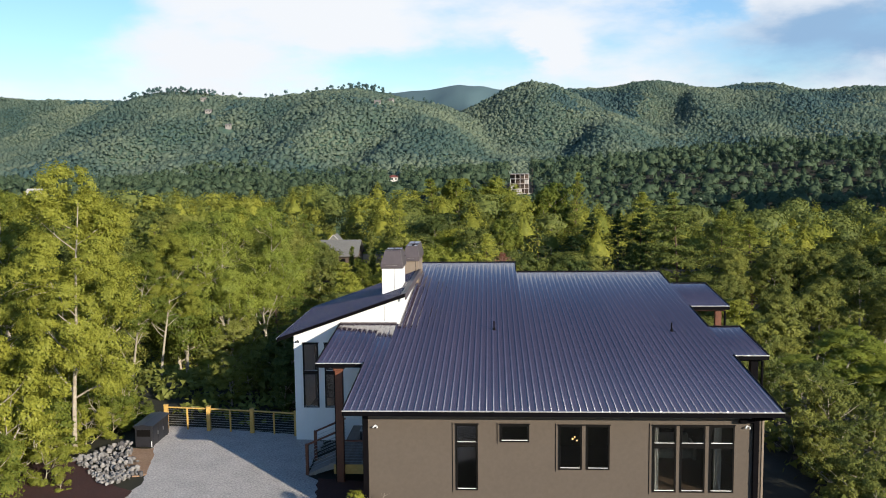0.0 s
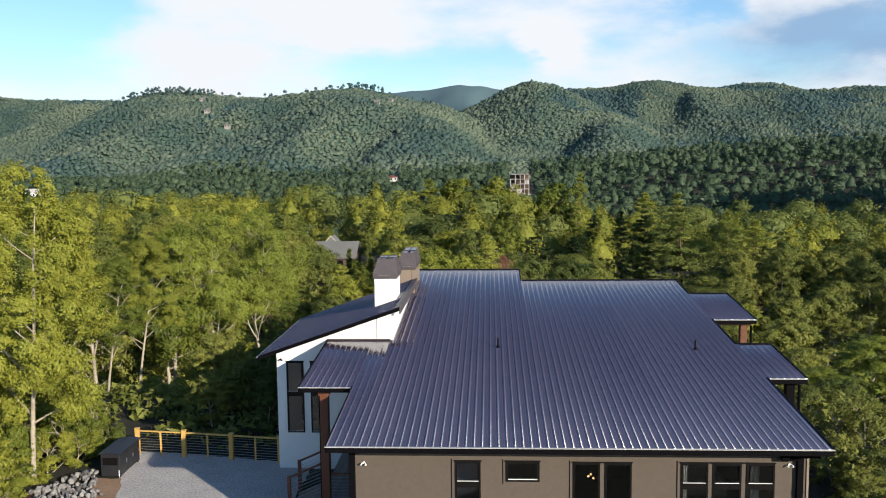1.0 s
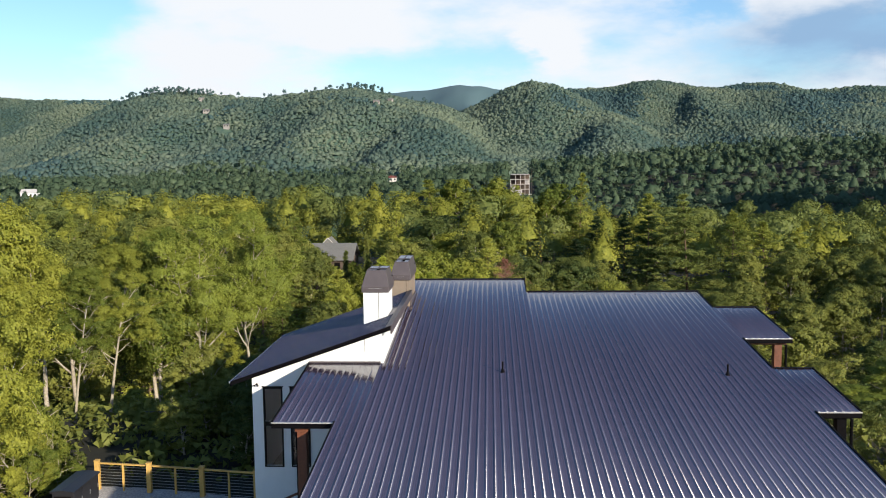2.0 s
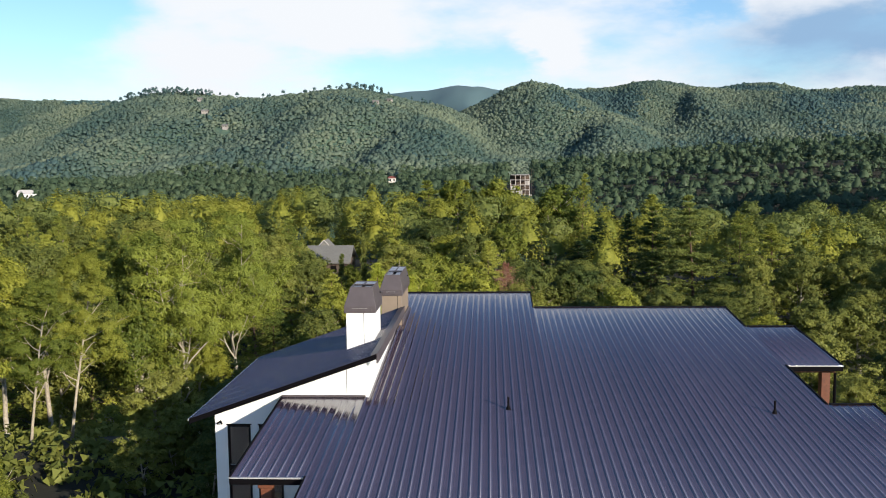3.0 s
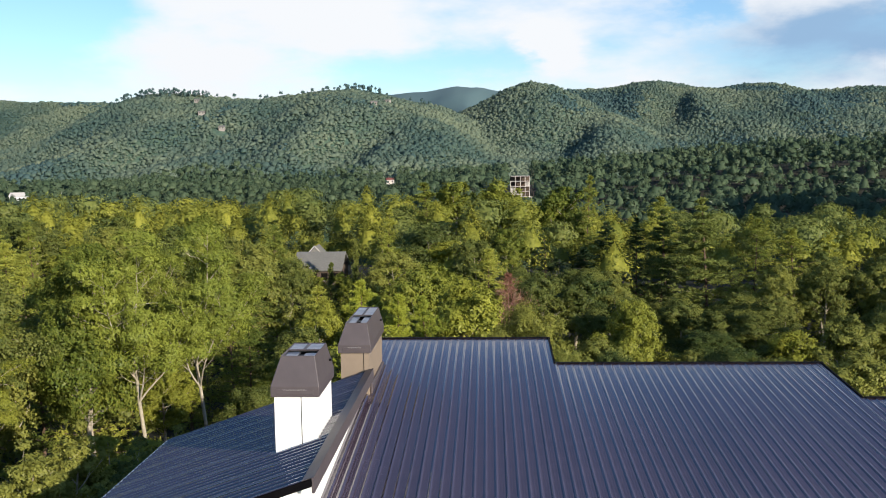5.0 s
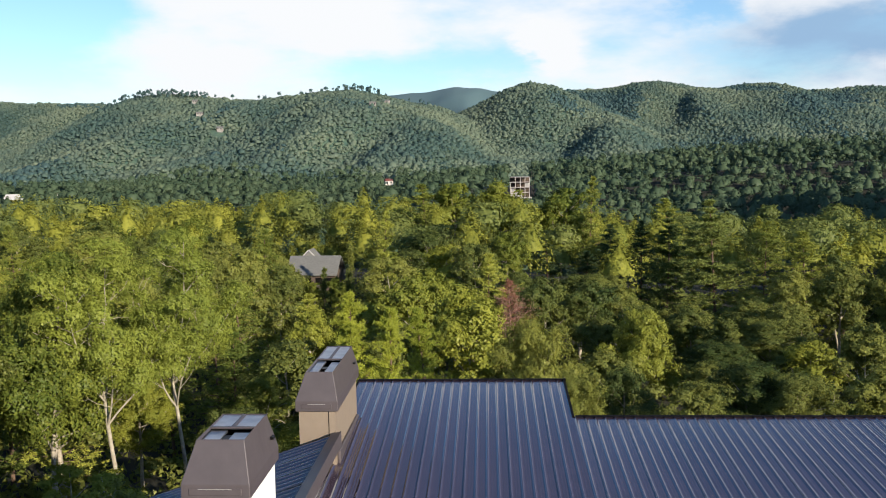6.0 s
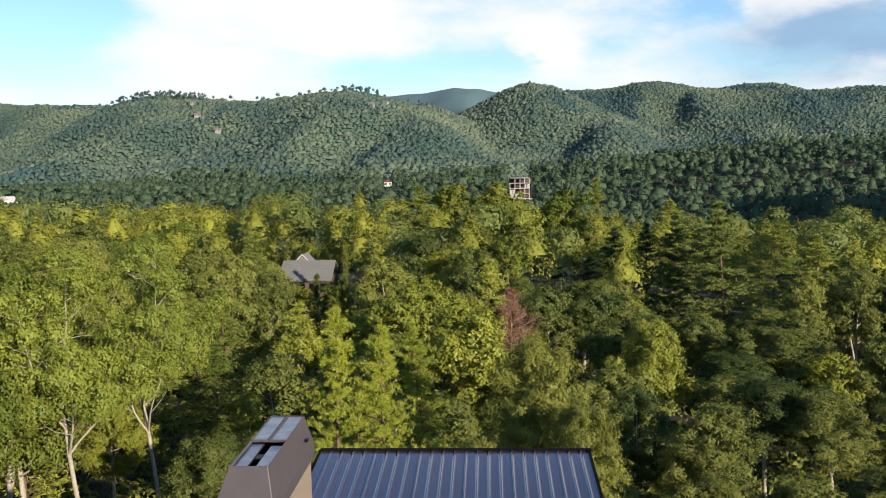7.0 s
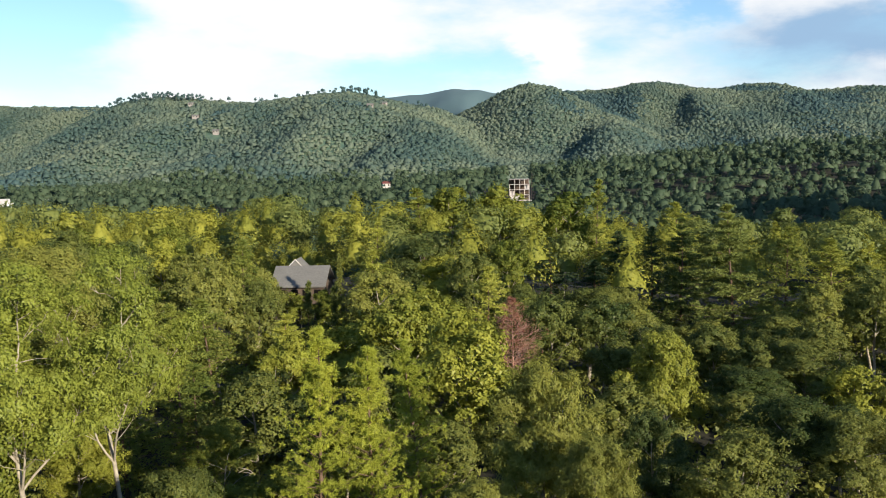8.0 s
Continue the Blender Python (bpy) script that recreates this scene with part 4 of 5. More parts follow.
# ---- trees ----
def tube(path, radii, sides=6):
    """Verts and quads of a tapering tube along a path."""
    path = np.asarray(path, dtype=float)
    way = np.gradient(path, axis=0)
    way /= np.linalg.norm(way, axis=1)[:, None] + 1e-9
    ref = np.where(np.abs(way[:, 2:3]) > 0.9, [[1.0, 0, 0]], [[0, 0, 1.0]])
    u = np.cross(way, ref)
    u /= np.linalg.norm(u, axis=1)[:, None] + 1e-9
    w = np.cross(way, u)
    ang = np.arange(sides) * 2 * np.pi / sides
    ring = path[:, None, :] + np.asarray(radii)[:, None, None] * (np.cos(ang)[None, :, None] * u[:, None, :] + np.sin(ang)[None, :, None] * w[:, None, :])
    n = len(path)
    i = np.arange(n - 1)[:, None] * sides + np.arange(sides)[None, :]
    j = np.arange(n - 1)[:, None] * sides + (np.arange(sides)[None, :] + 1) % sides
    quads = np.stack([i, j, j + sides, i + sides], -1).reshape(-1, 4)
    return ring.reshape(-1, 3), quads


class Wood:
    """Collects tubes into one mesh."""

    def __init__(self):
        self.v, self.q, self.n = [], [], 0

    def add(self, path, radii, sides=6):
        v, q = tube(path, radii, sides)
        self.v.append(v)
        self.q.append(q + self.n)
        self.n += len(v)

    def mesh(self, name):
        return mesh_from(name, np.concatenate(self.v), np.concatenate(self.q), smooth=True)


def branch_path(rng, start, way, length, n=6, lift=0.15, wander=0.12):
    p, d, out = np.array(start, float), np.array(way, float), []
    d /= np.linalg.norm(d)
    for i in range(n):
        out.append(p.copy())
        d = d + rng.normal(0, wander, 3) + np.array([0, 0, lift / n])
        d /= np.linalg.norm(d)
        p = p + d * length / (n - 1)
    return np.array(out)


def leaf_quads(rng, centres, facing, size, slim=0.85, droop=0.0, loose=0.5):
    """Pointed leaf sprays at the centres, facing roughly the given way."""
    n = len(centres)
    f = facing + rng.normal(0, loose, (n, 3))
    f /= np.linalg.norm(f, axis=1)[:, None] + 1e-9
    r = rng.normal(0, 1, (n, 3)) - np.array([0, 0, droop])
    a = np.cross(f, np.cross(r, f))
    a /= np.linalg.norm(a, axis=1)[:, None] + 1e-9
    b = np.cross(f, a)
    s = (size * rng.uniform(0.6, 1.3, n))[:, None]
    v = np.stack([centres - a * s * 0.5 + b * s * 0.5 * slim, centres - a * s * 0.42 - b * s * 0.5 * slim, centres + a * s * 0.62], 1).reshape(-1, 3)
    return v, np.arange(3 * n).reshape(-1, 3)


def lobe_leaves(rng, centres, radii, leaves, size, middle, slim=0.85, droop=0.3, loose=0.42, tufts=17, hollow=0.72):
    """Leaves in tufts over the outside of many round lobes that together make a crown."""
    centres, radii = np.asarray(centres), np.asarray(radii)
    share = radii ** 2 / np.sum(radii ** 2)
    at, way = [], []
    for c, r, w in zip(centres, radii, share):
        n = max(10, int(leaves * w * 1.5 * rng.uniform(0.8, 1.2)))
        d = rng.normal(0, 1, (tufts, 3))
        d[:, 2] += 0.35
        d /= np.linalg.norm(d, axis=1)[:, None]
        deep = rng.uniform(0.70, 1.12, tufts)
        pick = rng.integers(0, tufts, n)
        off = rng.normal(0, 0.23, (n, 3))
        p = d[pick] * deep[pick][:, None] + off
        p[:, 2] *= 0.78
        at.append(c + p * r)
        way.append(0.7 * d[pick] + 1.1 * off)
    at, way = np.concatenate(at), np.concatenate(way)
    gap = np.linalg.norm(at[:, None, :] - centres[None, :, :], axis=2) / radii[None, :]
    keep = (np.partition(gap, 1, axis=1)[:, 1] > hollow) | (rng.random(len(at)) < 0.22)
    at, way = at[keep], way[keep]
    out = at - middle
    out /= np.linalg.norm(out, axis=1)[:, None] + 1e-9
    return leaf_quads(rng, at, way + 0.45 * out + np.array([0, 0, 0.15]), size, slim, droop, loose)


def grow_broadleaf(seed, tall, spread, first, leaves, size, clumps, limbs=9, sides=6, fork=0.55, open_crown=0.0, leaf_from=None, slim=0.85, droop=0.3, stout=1.0):
    """Wood and leaf meshes of a broadleaved tree: trunk, rising limbs, twigs, and leaf clumps round their ends."""
    rng = np.random.default_rng(seed)
    wood = Wood()
    trunk = branch_path(rng, (0, 0, -0.6), (rng.normal(0, 0.03), rng.normal(0, 0.03), 1), tall * 0.86 + 0.6, 10, 0.1, 0.045)
    r0 = (0.012 * tall + 0.03) * stout
    wood.add(trunk, np.linspace(r0, r0 * 0.18, 10), sides + 1)
    ends = [trunk[-1], trunk[-2]]
    for i in range(limbs):
        t = first + (0.92 - first) * (i + rng.uniform(0, 0.8)) / limbs
        at = trunk[0] + (trunk[-1] - trunk[0]) * 0
        k = t * 9
        j = min(int(k), 8)
        at = trunk[j] * (1 - (k - j)) + trunk[j + 1] * (k - j)
        az = i * 2.4 + rng.uniform(-0.5, 0.5)
        reach = spread * (1.05 - 0.65 * max(0, t - 0.45)) * rng.uniform(0.65, 1.05)
        up = rng.uniform(0.45, 1.0)
        path = branch_path(rng, at, (math.cos(az), math.sin(az), up), reach * 1.15, 7, 0.35, 0.13)
        rr = r0 * fork * (1 - 0.75 * t) + 0.012
        wood.add(path, np.linspace(rr, rr * 0.22, 7), sides - 1)
        ends += [path[-1], path[4]]
        for m in range(3):
            s = path[2 + m + (m > 1)]
            d = path[-1] - path[0] + rng.normal(0, 0.6, 3) * reach
            tw = branch_path(rng, s, d, reach * rng.uniform(0.35, 0.6), 5, 0.3, 0.2)
            wood.add(tw, np.linspace(rr * 0.4, rr * 0.1, 5), 4)
            ends.append(tw[-1])
    ends = np.array(ends)
    low, high = tall * (leaf_from or first), tall
    ends = ends[ends[:, 2] > low]
    axis = trunk[6][:2]
    centres = list(ends[rng.permutation(len(ends))[: int(clumps * 0.45)]])
    while len(centres) < clumps:
        k = len(centres)
        az, h = k * 2.4 + rng.uniform(-0.5, 0.5), rng.uniform(0, 1) ** 0.8
        bulge = math.sin(math.pi * (0.16 + 0.78 * h)) ** 0.8
        rr = spread * bulge * rng.uniform(0.45, 0.92)
        centres.append(np.array([math.cos(az) * rr + axis[0], math.sin(az) * rr + axis[1], low + (high - low) * h * 0.95]))
    radii = spread * rng.uniform(0.13, 0.28, len(centres)) * (1 - open_crown * 0.3)
    v, q = lobe_leaves(rng, centres, radii, leaves, size, np.array([axis[0], axis[1], low + 0.35 * (high - low)]), slim, droop)
    return wood.mesh("trunk"), mesh_from("crown", v, None, q)


def grow_forked(seed, tall, spread, leaves, size):
    """A pale tree whose stem splits low into steep limbs that show below and through an airy crown."""
    rng = np.random.default_rng(seed)
    wood, ends = Wood(), []
    split = tall * 0.54
    stem = branch_path(rng, (0, 0, -0.6), (0.03, 0, 1), split + 0.6, 8, 0.1, 0.03)
    r0 = 0.0085 * tall
    wood.add(stem, np.linspace(r0, r0 * 0.72, 8), 8)
    for az, up, reach, thick, k in ((0.35, 1.9, 0.46, 0.62, 7), (2.9, 1.15, 0.34, 0.46, 6), (5.6, 1.3, 0.36, 0.42, 7), (1.7, 2.3, 0.44, 0.45, 7), (4.2, 1.6, 0.38, 0.45, 6), (0.0, 3.5, 0.50, 0.5, 7)):
        limb = branch_path(rng, stem[k], (math.cos(az), math.sin(az), up), tall * reach, 9, 0.5, 0.10)
        rr = r0 * thick
        wood.add(limb, np.linspace(rr, rr * 0.18, 9), 6)
        ends += [limb[-1], limb[-2], limb[6]]
        for j in range(2, 8):
            for _ in range(2):
                a2 = rng.uniform(0, 6.28)
                tw = branch_path(rng, limb[j], (math.cos(a2), math.sin(a2), rng.uniform(0.25, 1.2)), spread * rng.uniform(0.35, 0.75), 6, 0.4, 0.16)
                wood.add(tw, np.linspace(rr * 0.34, rr * 0.07, 6), 4)
                ends += [tw[-1]]
                for _ in range(2):
                    t3 = branch_path(rng, tw[3], tw[-1] - tw[0] + rng.normal(0, 0.6, 3) * spread * 0.4, spread * 0.3, 4, 0.3, 0.2)
                    wood.add(t3, np.linspace(rr * 0.14, rr * 0.04, 4), 3)
    ends = np.array([e for e in ends if e[2] > tall * 0.60])
    v, q = lobe_leaves(rng, ends, spread * rng.uniform(0.16, 0.30, len(ends)), leaves, size, np.array([0, 0, tall * 0.78]))
    return wood.mesh("trunk"), mesh_from("crown", v, None, q)


def needle_tufts(rng, centres, radii, per, width, flat=0.75):
    """Round tufts of long needles that spread from each centre."""
    n = len(centres) * per
    d = rng.normal(0, 1, (n, 3)) * np.array([1, 1, flat])
    d[:, 2] += 0.25 * flat
    d /= np.linalg.norm(d, axis=1)[:, None]
    c = np.repeat(centres, per, 0)
    r = np.repeat(radii, per)[:, None] * rng.uniform(0.65, 1.1, (n, 1))
    side = np.cross(d, rng.normal(0, 1, (n, 3)))
    side /= np.linalg.norm(side, axis=1)[:, None] + 1e-9
    base = c + d * r * 0.22
    v = np.stack([base - side * width * 0.5, base + side * width * 0.5, c + d * r], 1).reshape(-1, 3)
    return v, np.arange(3 * n).reshape(-1, 3)


def grow_pine(seed, tall, spread, first, per, width, tiers=13, sides=6, bare=False, shape=0.8, tuft=0.5, inner=0.5, tufts=5, rise=0.5, flat=0.75, twigs=4):
    """Wood and needle meshes of a pine: straight trunk, level whorls, needle tufts on the outer part of each branch."""
    rng = np.random.default_rng(seed)
    wood = Wood()
    trunk = branch_path(rng, (0, 0, -0.6), (0, 0, 1), tall + 0.6, 9, 0.2, 0.018)
    r0 = 0.011 * tall + 0.02
    wood.add(trunk, np.linspace(r0, r0 * 0.1, 9), sides + 1)
    spots, sizes = [trunk[-1]], [tuft]
    for i in range(tiers):
        whorl = first + (0.985 - first) * (i / (tiers - 1)) ** 0.92
        for m in range(rng.integers(4, 7)):
            t = min(0.985, max(first, whorl + rng.normal(0, 0.35) * (0.985 - first) / tiers))
            k = t * 8
            j = min(int(k), 7)
            at = trunk[j] * (1 - (k - j)) + trunk[j + 1] * (k - j)
            u = (t - first) / (1 - first)
            env = (math.sin(math.pi * min(1, 0.30 + 0.70 * u)) ** 0.75) * shape + (1 - shape) * (1 - u)
            az = m * 1.18 + i * 0.9 + rng.uniform(-0.4, 0.4)
            reach = max(0.35, spread * env * rng.uniform(0.5, 1.12))
            path = branch_path(rng, at, (math.cos(az), math.sin(az), 0.12 + rise * u), reach, 6, 0.6 * rise, 0.11)
            rr = r0 * 0.26 * (1 - 0.7 * t) + 0.006
            wood.add(path, np.linspace(rr, rr * 0.25, 6), 4)
            if bare:
                for _ in range(twigs):
                    tw = branch_path(rng, path[rng.integers(1, 5)], path[-1] - path[0] + rng.normal(0, 0.5, 3) * reach, reach * 0.45, 4, 0.2, 0.25)
                    wood.add(tw, np.linspace(rr * 0.45, rr * 0.15, 4), 3)
            for s in np.linspace(inner, 1.02, tufts):
                kk = min(s * 5, 4.999)
                jj = int(kk)
                p = path[jj] + (path[jj + 1] - path[jj]) * (kk - jj)
                off = rng.normal(0, 1, 3) * np.array([1, 1, 0.25]) * reach * 0.20 * (0.25 + s)
                spots.append(p + off)
                sizes.append(tuft * rng.uniform(0.7, 1.25))
    v, q = needle_tufts(rng, np.array(spots), np.array(sizes), per, width, flat)
    return wood.mesh("trunk"), mesh_from("crown", v, None, q)


class Kind:
    """A tree model: meshes that all trees of the kind share."""

    def __init__(self, name, label, meshes, bark, leaf, tall, spread):
        self.name, self.label, self.tall, self.spread = name, label, tall, spread
        self.wood, self.crown = meshes
        self.wood.materials.append(bark)
        self.crown.materials.append(leaf)
        self.first = None

    def plant(self, x, y, z, turn, size, wide=1.0):
        m = Matrix.Translation((x, y, z)) @ Matrix.Rotation(turn, 4, "Z")
        if self.first is None:
            self.first = thing(self.name, self.label, "tree", group=self.name + " stand")
            part("trunk", self.wood, None, self.first)
            part("crown", self.crown, None, self.first)
            ob = self.first
            ob.matrix_basis = m
        else:
            ob = copy_thing(self.first, m)
        ob.scale = (size * wide, size * wide, size)
        return ob


SLIM = "slender pale-trunked broadleaf tree with yellow-green open crown"
HERO_TALL = Kind("slender_tree", SLIM, grow_broadleaf(1, 14, 2.9, 0.24, 62000, 0.085, 110, 15, open_crown=0.5, fork=0.38, stout=0.62), BARK_PALE, LEAF_SUN, 14, 2.9)
HERO_TALL2 = Kind("slender_tree", SLIM, grow_broadleaf(2, 15, 2.9, 0.34, 44000, 0.092, 90, 15, open_crown=0.6, fork=0.42, leaf_from=0.42, stout=0.62), BARK_WHITE, LEAF_SUN, 15, 2.9)
HERO_FORK = Kind("forked_tree", "pale forked broadleaf tree with white limbs showing under a leafy crown", grow_forked(14, 21, 3.9, 38000, 0.135), BARK_WHITE, LEAF_FORK, 21, 3.9)
HERO_OAK = Kind("oak_tree", "full green broadleaf tree with a rounded crown", grow_broadleaf(4, 18, 4.2, 0.46, 32000, 0.16, 100, 13), BARK_PALE, LEAF_OAK, 18, 4.2)
HERO_OAK2 = Kind("oak_tree", "green broadleaf tree with an uneven crown", grow_broadleaf(5, 17, 3.8, 0.40, 31000, 0.15, 96, 13), BARK_PALE, LEAF_SUN, 17, 3.8)
HERO_PINE = Kind("pine_tree", "tall pine with bright yellow-green needles and bare lower trunk", grow_pine(6, 19, 3.1, 0.34, 34, 0.034, 17, shape=0.75, tuft=0.27, inner=0.30, tufts=18), BARK_DARK, LEAF_BRIGHT, 19, 3.1)
WILLOW_OAK = Kind("willow_oak", "olive broadleaf tree with fine drooping leaves", grow_broadleaf(15, 18, 3.7, 0.38, 46000, 0.19, 100, 13, slim=0.4, droop=1.6), BARK_PALE, LEAF_OLIVE, 18, 3.7)
EAST_TREE = Kind("slender_tree", "pale-stemmed yellow-green tree on the slope east of the house", grow_broadleaf(7, 15, 2.8, 0.30, 26000, 0.125, 80, 14, open_crown=0.5, fork=0.42, stout=0.7), BARK_WHITE, LEAF_FORK, 15, 2.8)
MID_OAK = [Kind("oak_tree", "green broadleaf tree in the wood below the house", grow_broadleaf(20 + s, 17, 4.0 + 0.3 * s, 0.40, 12500, 0.265, 74, 10, 5), BARK_PALE, LEAF_OAK if s in (1, 3) else LEAF_SUN, 17, 4.0 + 0.3 * s) for s in range(4)]
MID_PINE = [Kind("pine_tree", "yellow-green pine in the wood below the house", grow_pine(30 + s, 17, 3.9 + 0.5 * s, 0.16, 16, 0.10, 14, 5, shape=0.62 + 0.1 * s, tuft=0.50, inner=0.3, tufts=11, rise=0.22, flat=0.42), BARK_DARK, LEAF_PINE, 17, 3.9 + 0.5 * s) for s in range(2)]
DARK_PINE = Kind("hemlock_tree", "dark green hemlock standing in the shade of the wood", grow_pine(36, 18, 4.2, 0.08, 17, 0.10, 15, 5, shape=0.45, tuft=0.52, inner=0.25, tufts=12, rise=0.1, flat=0.42), BARK_DARK, LEAF_HEMLOCK, 18, 4.2)
WHITE_PINE = Kind("white_pine", "large white pine with level tiers of needles", grow_pine(41, 22, 7.0, 0.12, 30, 0.11, 12, shape=0.40, tuft=0.62, inner=0.28, tufts=24, rise=0.10, flat=0.34), BARK_DARK, LEAF_WHITE_PINE, 22, 7.0)
DOME = Kind("maple_tree", "dense bright green dome-shaped tree", grow_broadleaf(51, 14, 4.2, 0.30, 26000, 0.20, 84, 11, 5), BARK_PALE, LEAF_SUN, 14, 4.2)
CEDAR_TREE = Kind("cedar_tree", "narrow dark green conical conifer", grow_pine(61, 9, 1.9, 0.05, 14, 0.10, 14, 5, shape=0.15, tuft=0.45, inner=0.3, tufts=4), BARK_DARK, LEAF_OAK, 9, 1.9)
DEAD = Kind("dead_pine", "dead pine with rust-brown needles and bare twigs", grow_pine(71, 12, 3.4, 0.26, 12, 0.03, 15, 4, bare=True, shape=0.85, tuft=0.32, inner=0.35, tufts=8, twigs=22), DEAD_TWIG, LEAF_DEAD, 12, 3.4)
SHRUB = Kind("shrub", "low leafy shrub at the wood edge", grow_broadleaf(81, 2.6, 1.5, 0.05, 4200, 0.088, 24, 7, 5), BARK_PALE, LEAF_SUN, 2.6, 1.5)
DARK_SHRUB = Kind("shrub", "dark green brush beside the house", grow_broadleaf(84, 2.6, 1.6, 0.05, 4200, 0.088, 24, 7, 5), BARK_PALE, LEAF_OAK, 2.6, 1.6)
SAPLING = Kind("sapling", "young pale-stemmed understory tree", grow_broadleaf(82, 7, 2.0, 0.18, 8000, 0.135, 38, 9, 5), BARK_PALE, LEAF_OAK, 7, 2.0)
SAPLING2 = Kind("sapling", "young yellow-green understory tree", grow_broadleaf(83, 7, 2.1, 0.12, 9000, 0.135, 40, 9, 5), BARK_PALE, LEAF_SUN, 7, 2.1)

rng = np.random.default_rng(5)
TAKEN = []


def set_tree(kind, x, y, top, turn=None, wide=1.0, base=None):
    """Plant a tree so that its crown reaches the given height."""
    z = float(height(x, y)) if base is None else base
    size = (top - z) / kind.tall
    TAKEN.append((x, y, 2.6))
    return kind.plant(x, y, z - 0.15, rng.uniform(0, 6.28) if turn is None else turn, size, wide / max(size, 0.3) ** 0.25)


def set_crown(kind, x, y, top, half, turn=None):
    """Plant a tree of a given top height and crown half-width."""
    z = float(height(x, y))
    TAKEN.append((x, y, max(2.6, half * 0.9)))
    tree = kind.plant(x, y, z - 0.15, rng.uniform(0, 6.28) if turn is None else turn, (top - z) / kind.tall)
    tree.scale = (half / kind.spread, half / kind.spread, (top - z) / kind.tall)
    return tree


# trees that stand out one by one
set_tree(HERO_TALL, -13.0, 8.4, 11.6, 0.4)
set_tree(HERO_TALL2, -16.4, 22.9, 6.2, 1.0)
set_tree(HERO_TALL2, -15.4, 24.6, 7.0, 2.2)
set_tree(HERO_TALL2, -19.5, 14.0, 10.2, 3.0)
set_tree(HERO_TALL, -17.8, 9.5, 9.2, 5.0)
set_tree(HERO_OAK2, -24.0, 20.0, 9.0)
set_tree(HERO_OAK2, -21.5, 30.0, 6.5)
set_crown(HERO_FORK, -18.5, 63.7, 5.0, 3.7, 1.0)
set_tree(HERO_OAK, -29.5, 50.5, 5.4)
set_crown(DEAD, 6.6, 101.8, -2.9, 3.6)
set_crown(HERO_OAK2, -25.4, 57.5, 5.2, 4.2, 2.0)
TAKEN += [(10.5, 97.5, 5.5), (15.5, 92.0, 5.5), (6.0, 95.0, 5.0), (20.0, 86.5, 5.0)]
set_crown(MID_OAK[3], -34.5, 152.0, -6.4, 3.2)
# kind, place, height of the top, half-width of the crown
WEST_TREES = [
    (HERO_FORK, -21.4, 58, 4.9, 4.0),
    (HERO_OAK, -39.1, 100, 3.7, 5.3),
    (MID_OAK[1], -40.7, 120, 1.6, 4.8),
    (MID_OAK[1], -25.1, 106, 0.3, 4.2),
    (MID_OAK[1], -22.1, 112, -2.4, 3.9),
    (MID_OAK[3], -35.0, 125, -0.3, 4.3),
    (CEDAR_TREE, -15.4, 120, -4.4, 1.8),
    (CEDAR_TREE, -19.4, 150, -3.5, 1.8),
    (CEDAR_TREE, -19.8, 128, -4.7, 1.9),
    (MID_PINE[0], -15.5, 165, 1.4, 3.7),
    (MID_PINE[1], -13.2, 150, -5.0, 3.7),
    (MID_PINE[0], -8.5, 190, 5.6, 7.9),
]
MIDDLE_TREES = [
    (MID_OAK[1], -6.5, 140, -6.6, 4.1),
    (MID_OAK[1], 2.3, 168, -3.0, 5.7),
    (HERO_PINE, -5.0, 57, 2.4, 2.9),
    (HERO_PINE, -2.3, 59, 1.5, 2.8),
    (HERO_PINE, -0.1, 68, -0.3, 2.7),
    (MID_PINE[1], 2.4, 90, -2.7, 2.6),
    (MID_OAK[0], -1.2, 116, -4.7, 3.6),
    (WILLOW_OAK, 6.9, 57, 0.7, 3.4),
    (WILLOW_OAK, 9.2, 52, -1.6, 2.4),
    (WILLOW_OAK, 3.4, 50, -3.0, 2.2),
    (HERO_OAK, 16.1, 119, -4.5, 4.9),
    (MID_PINE[0], 23.4, 126, -8.5, 4.5),
    (DOME, 20.2, 92, -4.7, 3.6),
]
EAST_TREES = [
    (HERO_OAK, 18.0, 63, -4.6, 3.3),
    (HERO_OAK, 14.2, 67, -4.9, 2.5),
    (HERO_OAK, 27.3, 80, -7.0, 4.1),
    (HERO_OAK, 28.9, 95, -8.3, 4.5),
    (HERO_OAK, 36.9, 102, -7.5, 4.9),
    (MID_OAK[1], 31.2, 120, -8.8, 3.8),
    (MID_OAK[1], 38.0, 118, -8.2, 4.2),
    (MID_OAK[0], 38.0, 95, -8.4, 2.9),
    (HERO_OAK, 30.8, 75, -7.4, 3.6),
    (WHITE_PINE, 41.3, 148, 3.6, 8.6),
    (WHITE_PINE, 35.3, 157, 1.1, 5.7),
    (MID_PINE[1], 50.4, 152, -0.3, 5.3),
    (MID_PINE[1], 53.4, 140, -0.9, 6.5),
    (MID_PINE[0], 63.2, 150, -2.8, 5.4),
]
SPUR_TREES = [
    (MID_PINE[0], 24.0, 178, 7.0, 4.0),
    (MID_OAK[0], 19.1, 184, 5.1, 5.5),
    (MID_OAK[2], 5.0, 186, 5.8, 6.8),
    (MID_OAK[0], -2.9, 192, 6.2, 5.7),
    (MID_PINE[1], 42.8, 192, 1.8, 6.3),
    (DARK_PINE, 15.5, 172, -3.1, 4.9),
    (DARK_PINE, 27.1, 166, -1.6, 5.9),
    (DARK_PINE, 31.7, 162, -0.6, 4.6),
    (DARK_PINE, 21.1, 156, -5.3, 5.5),
    (DARK_PINE, 8.0, 160, -6.7, 3.8),
]
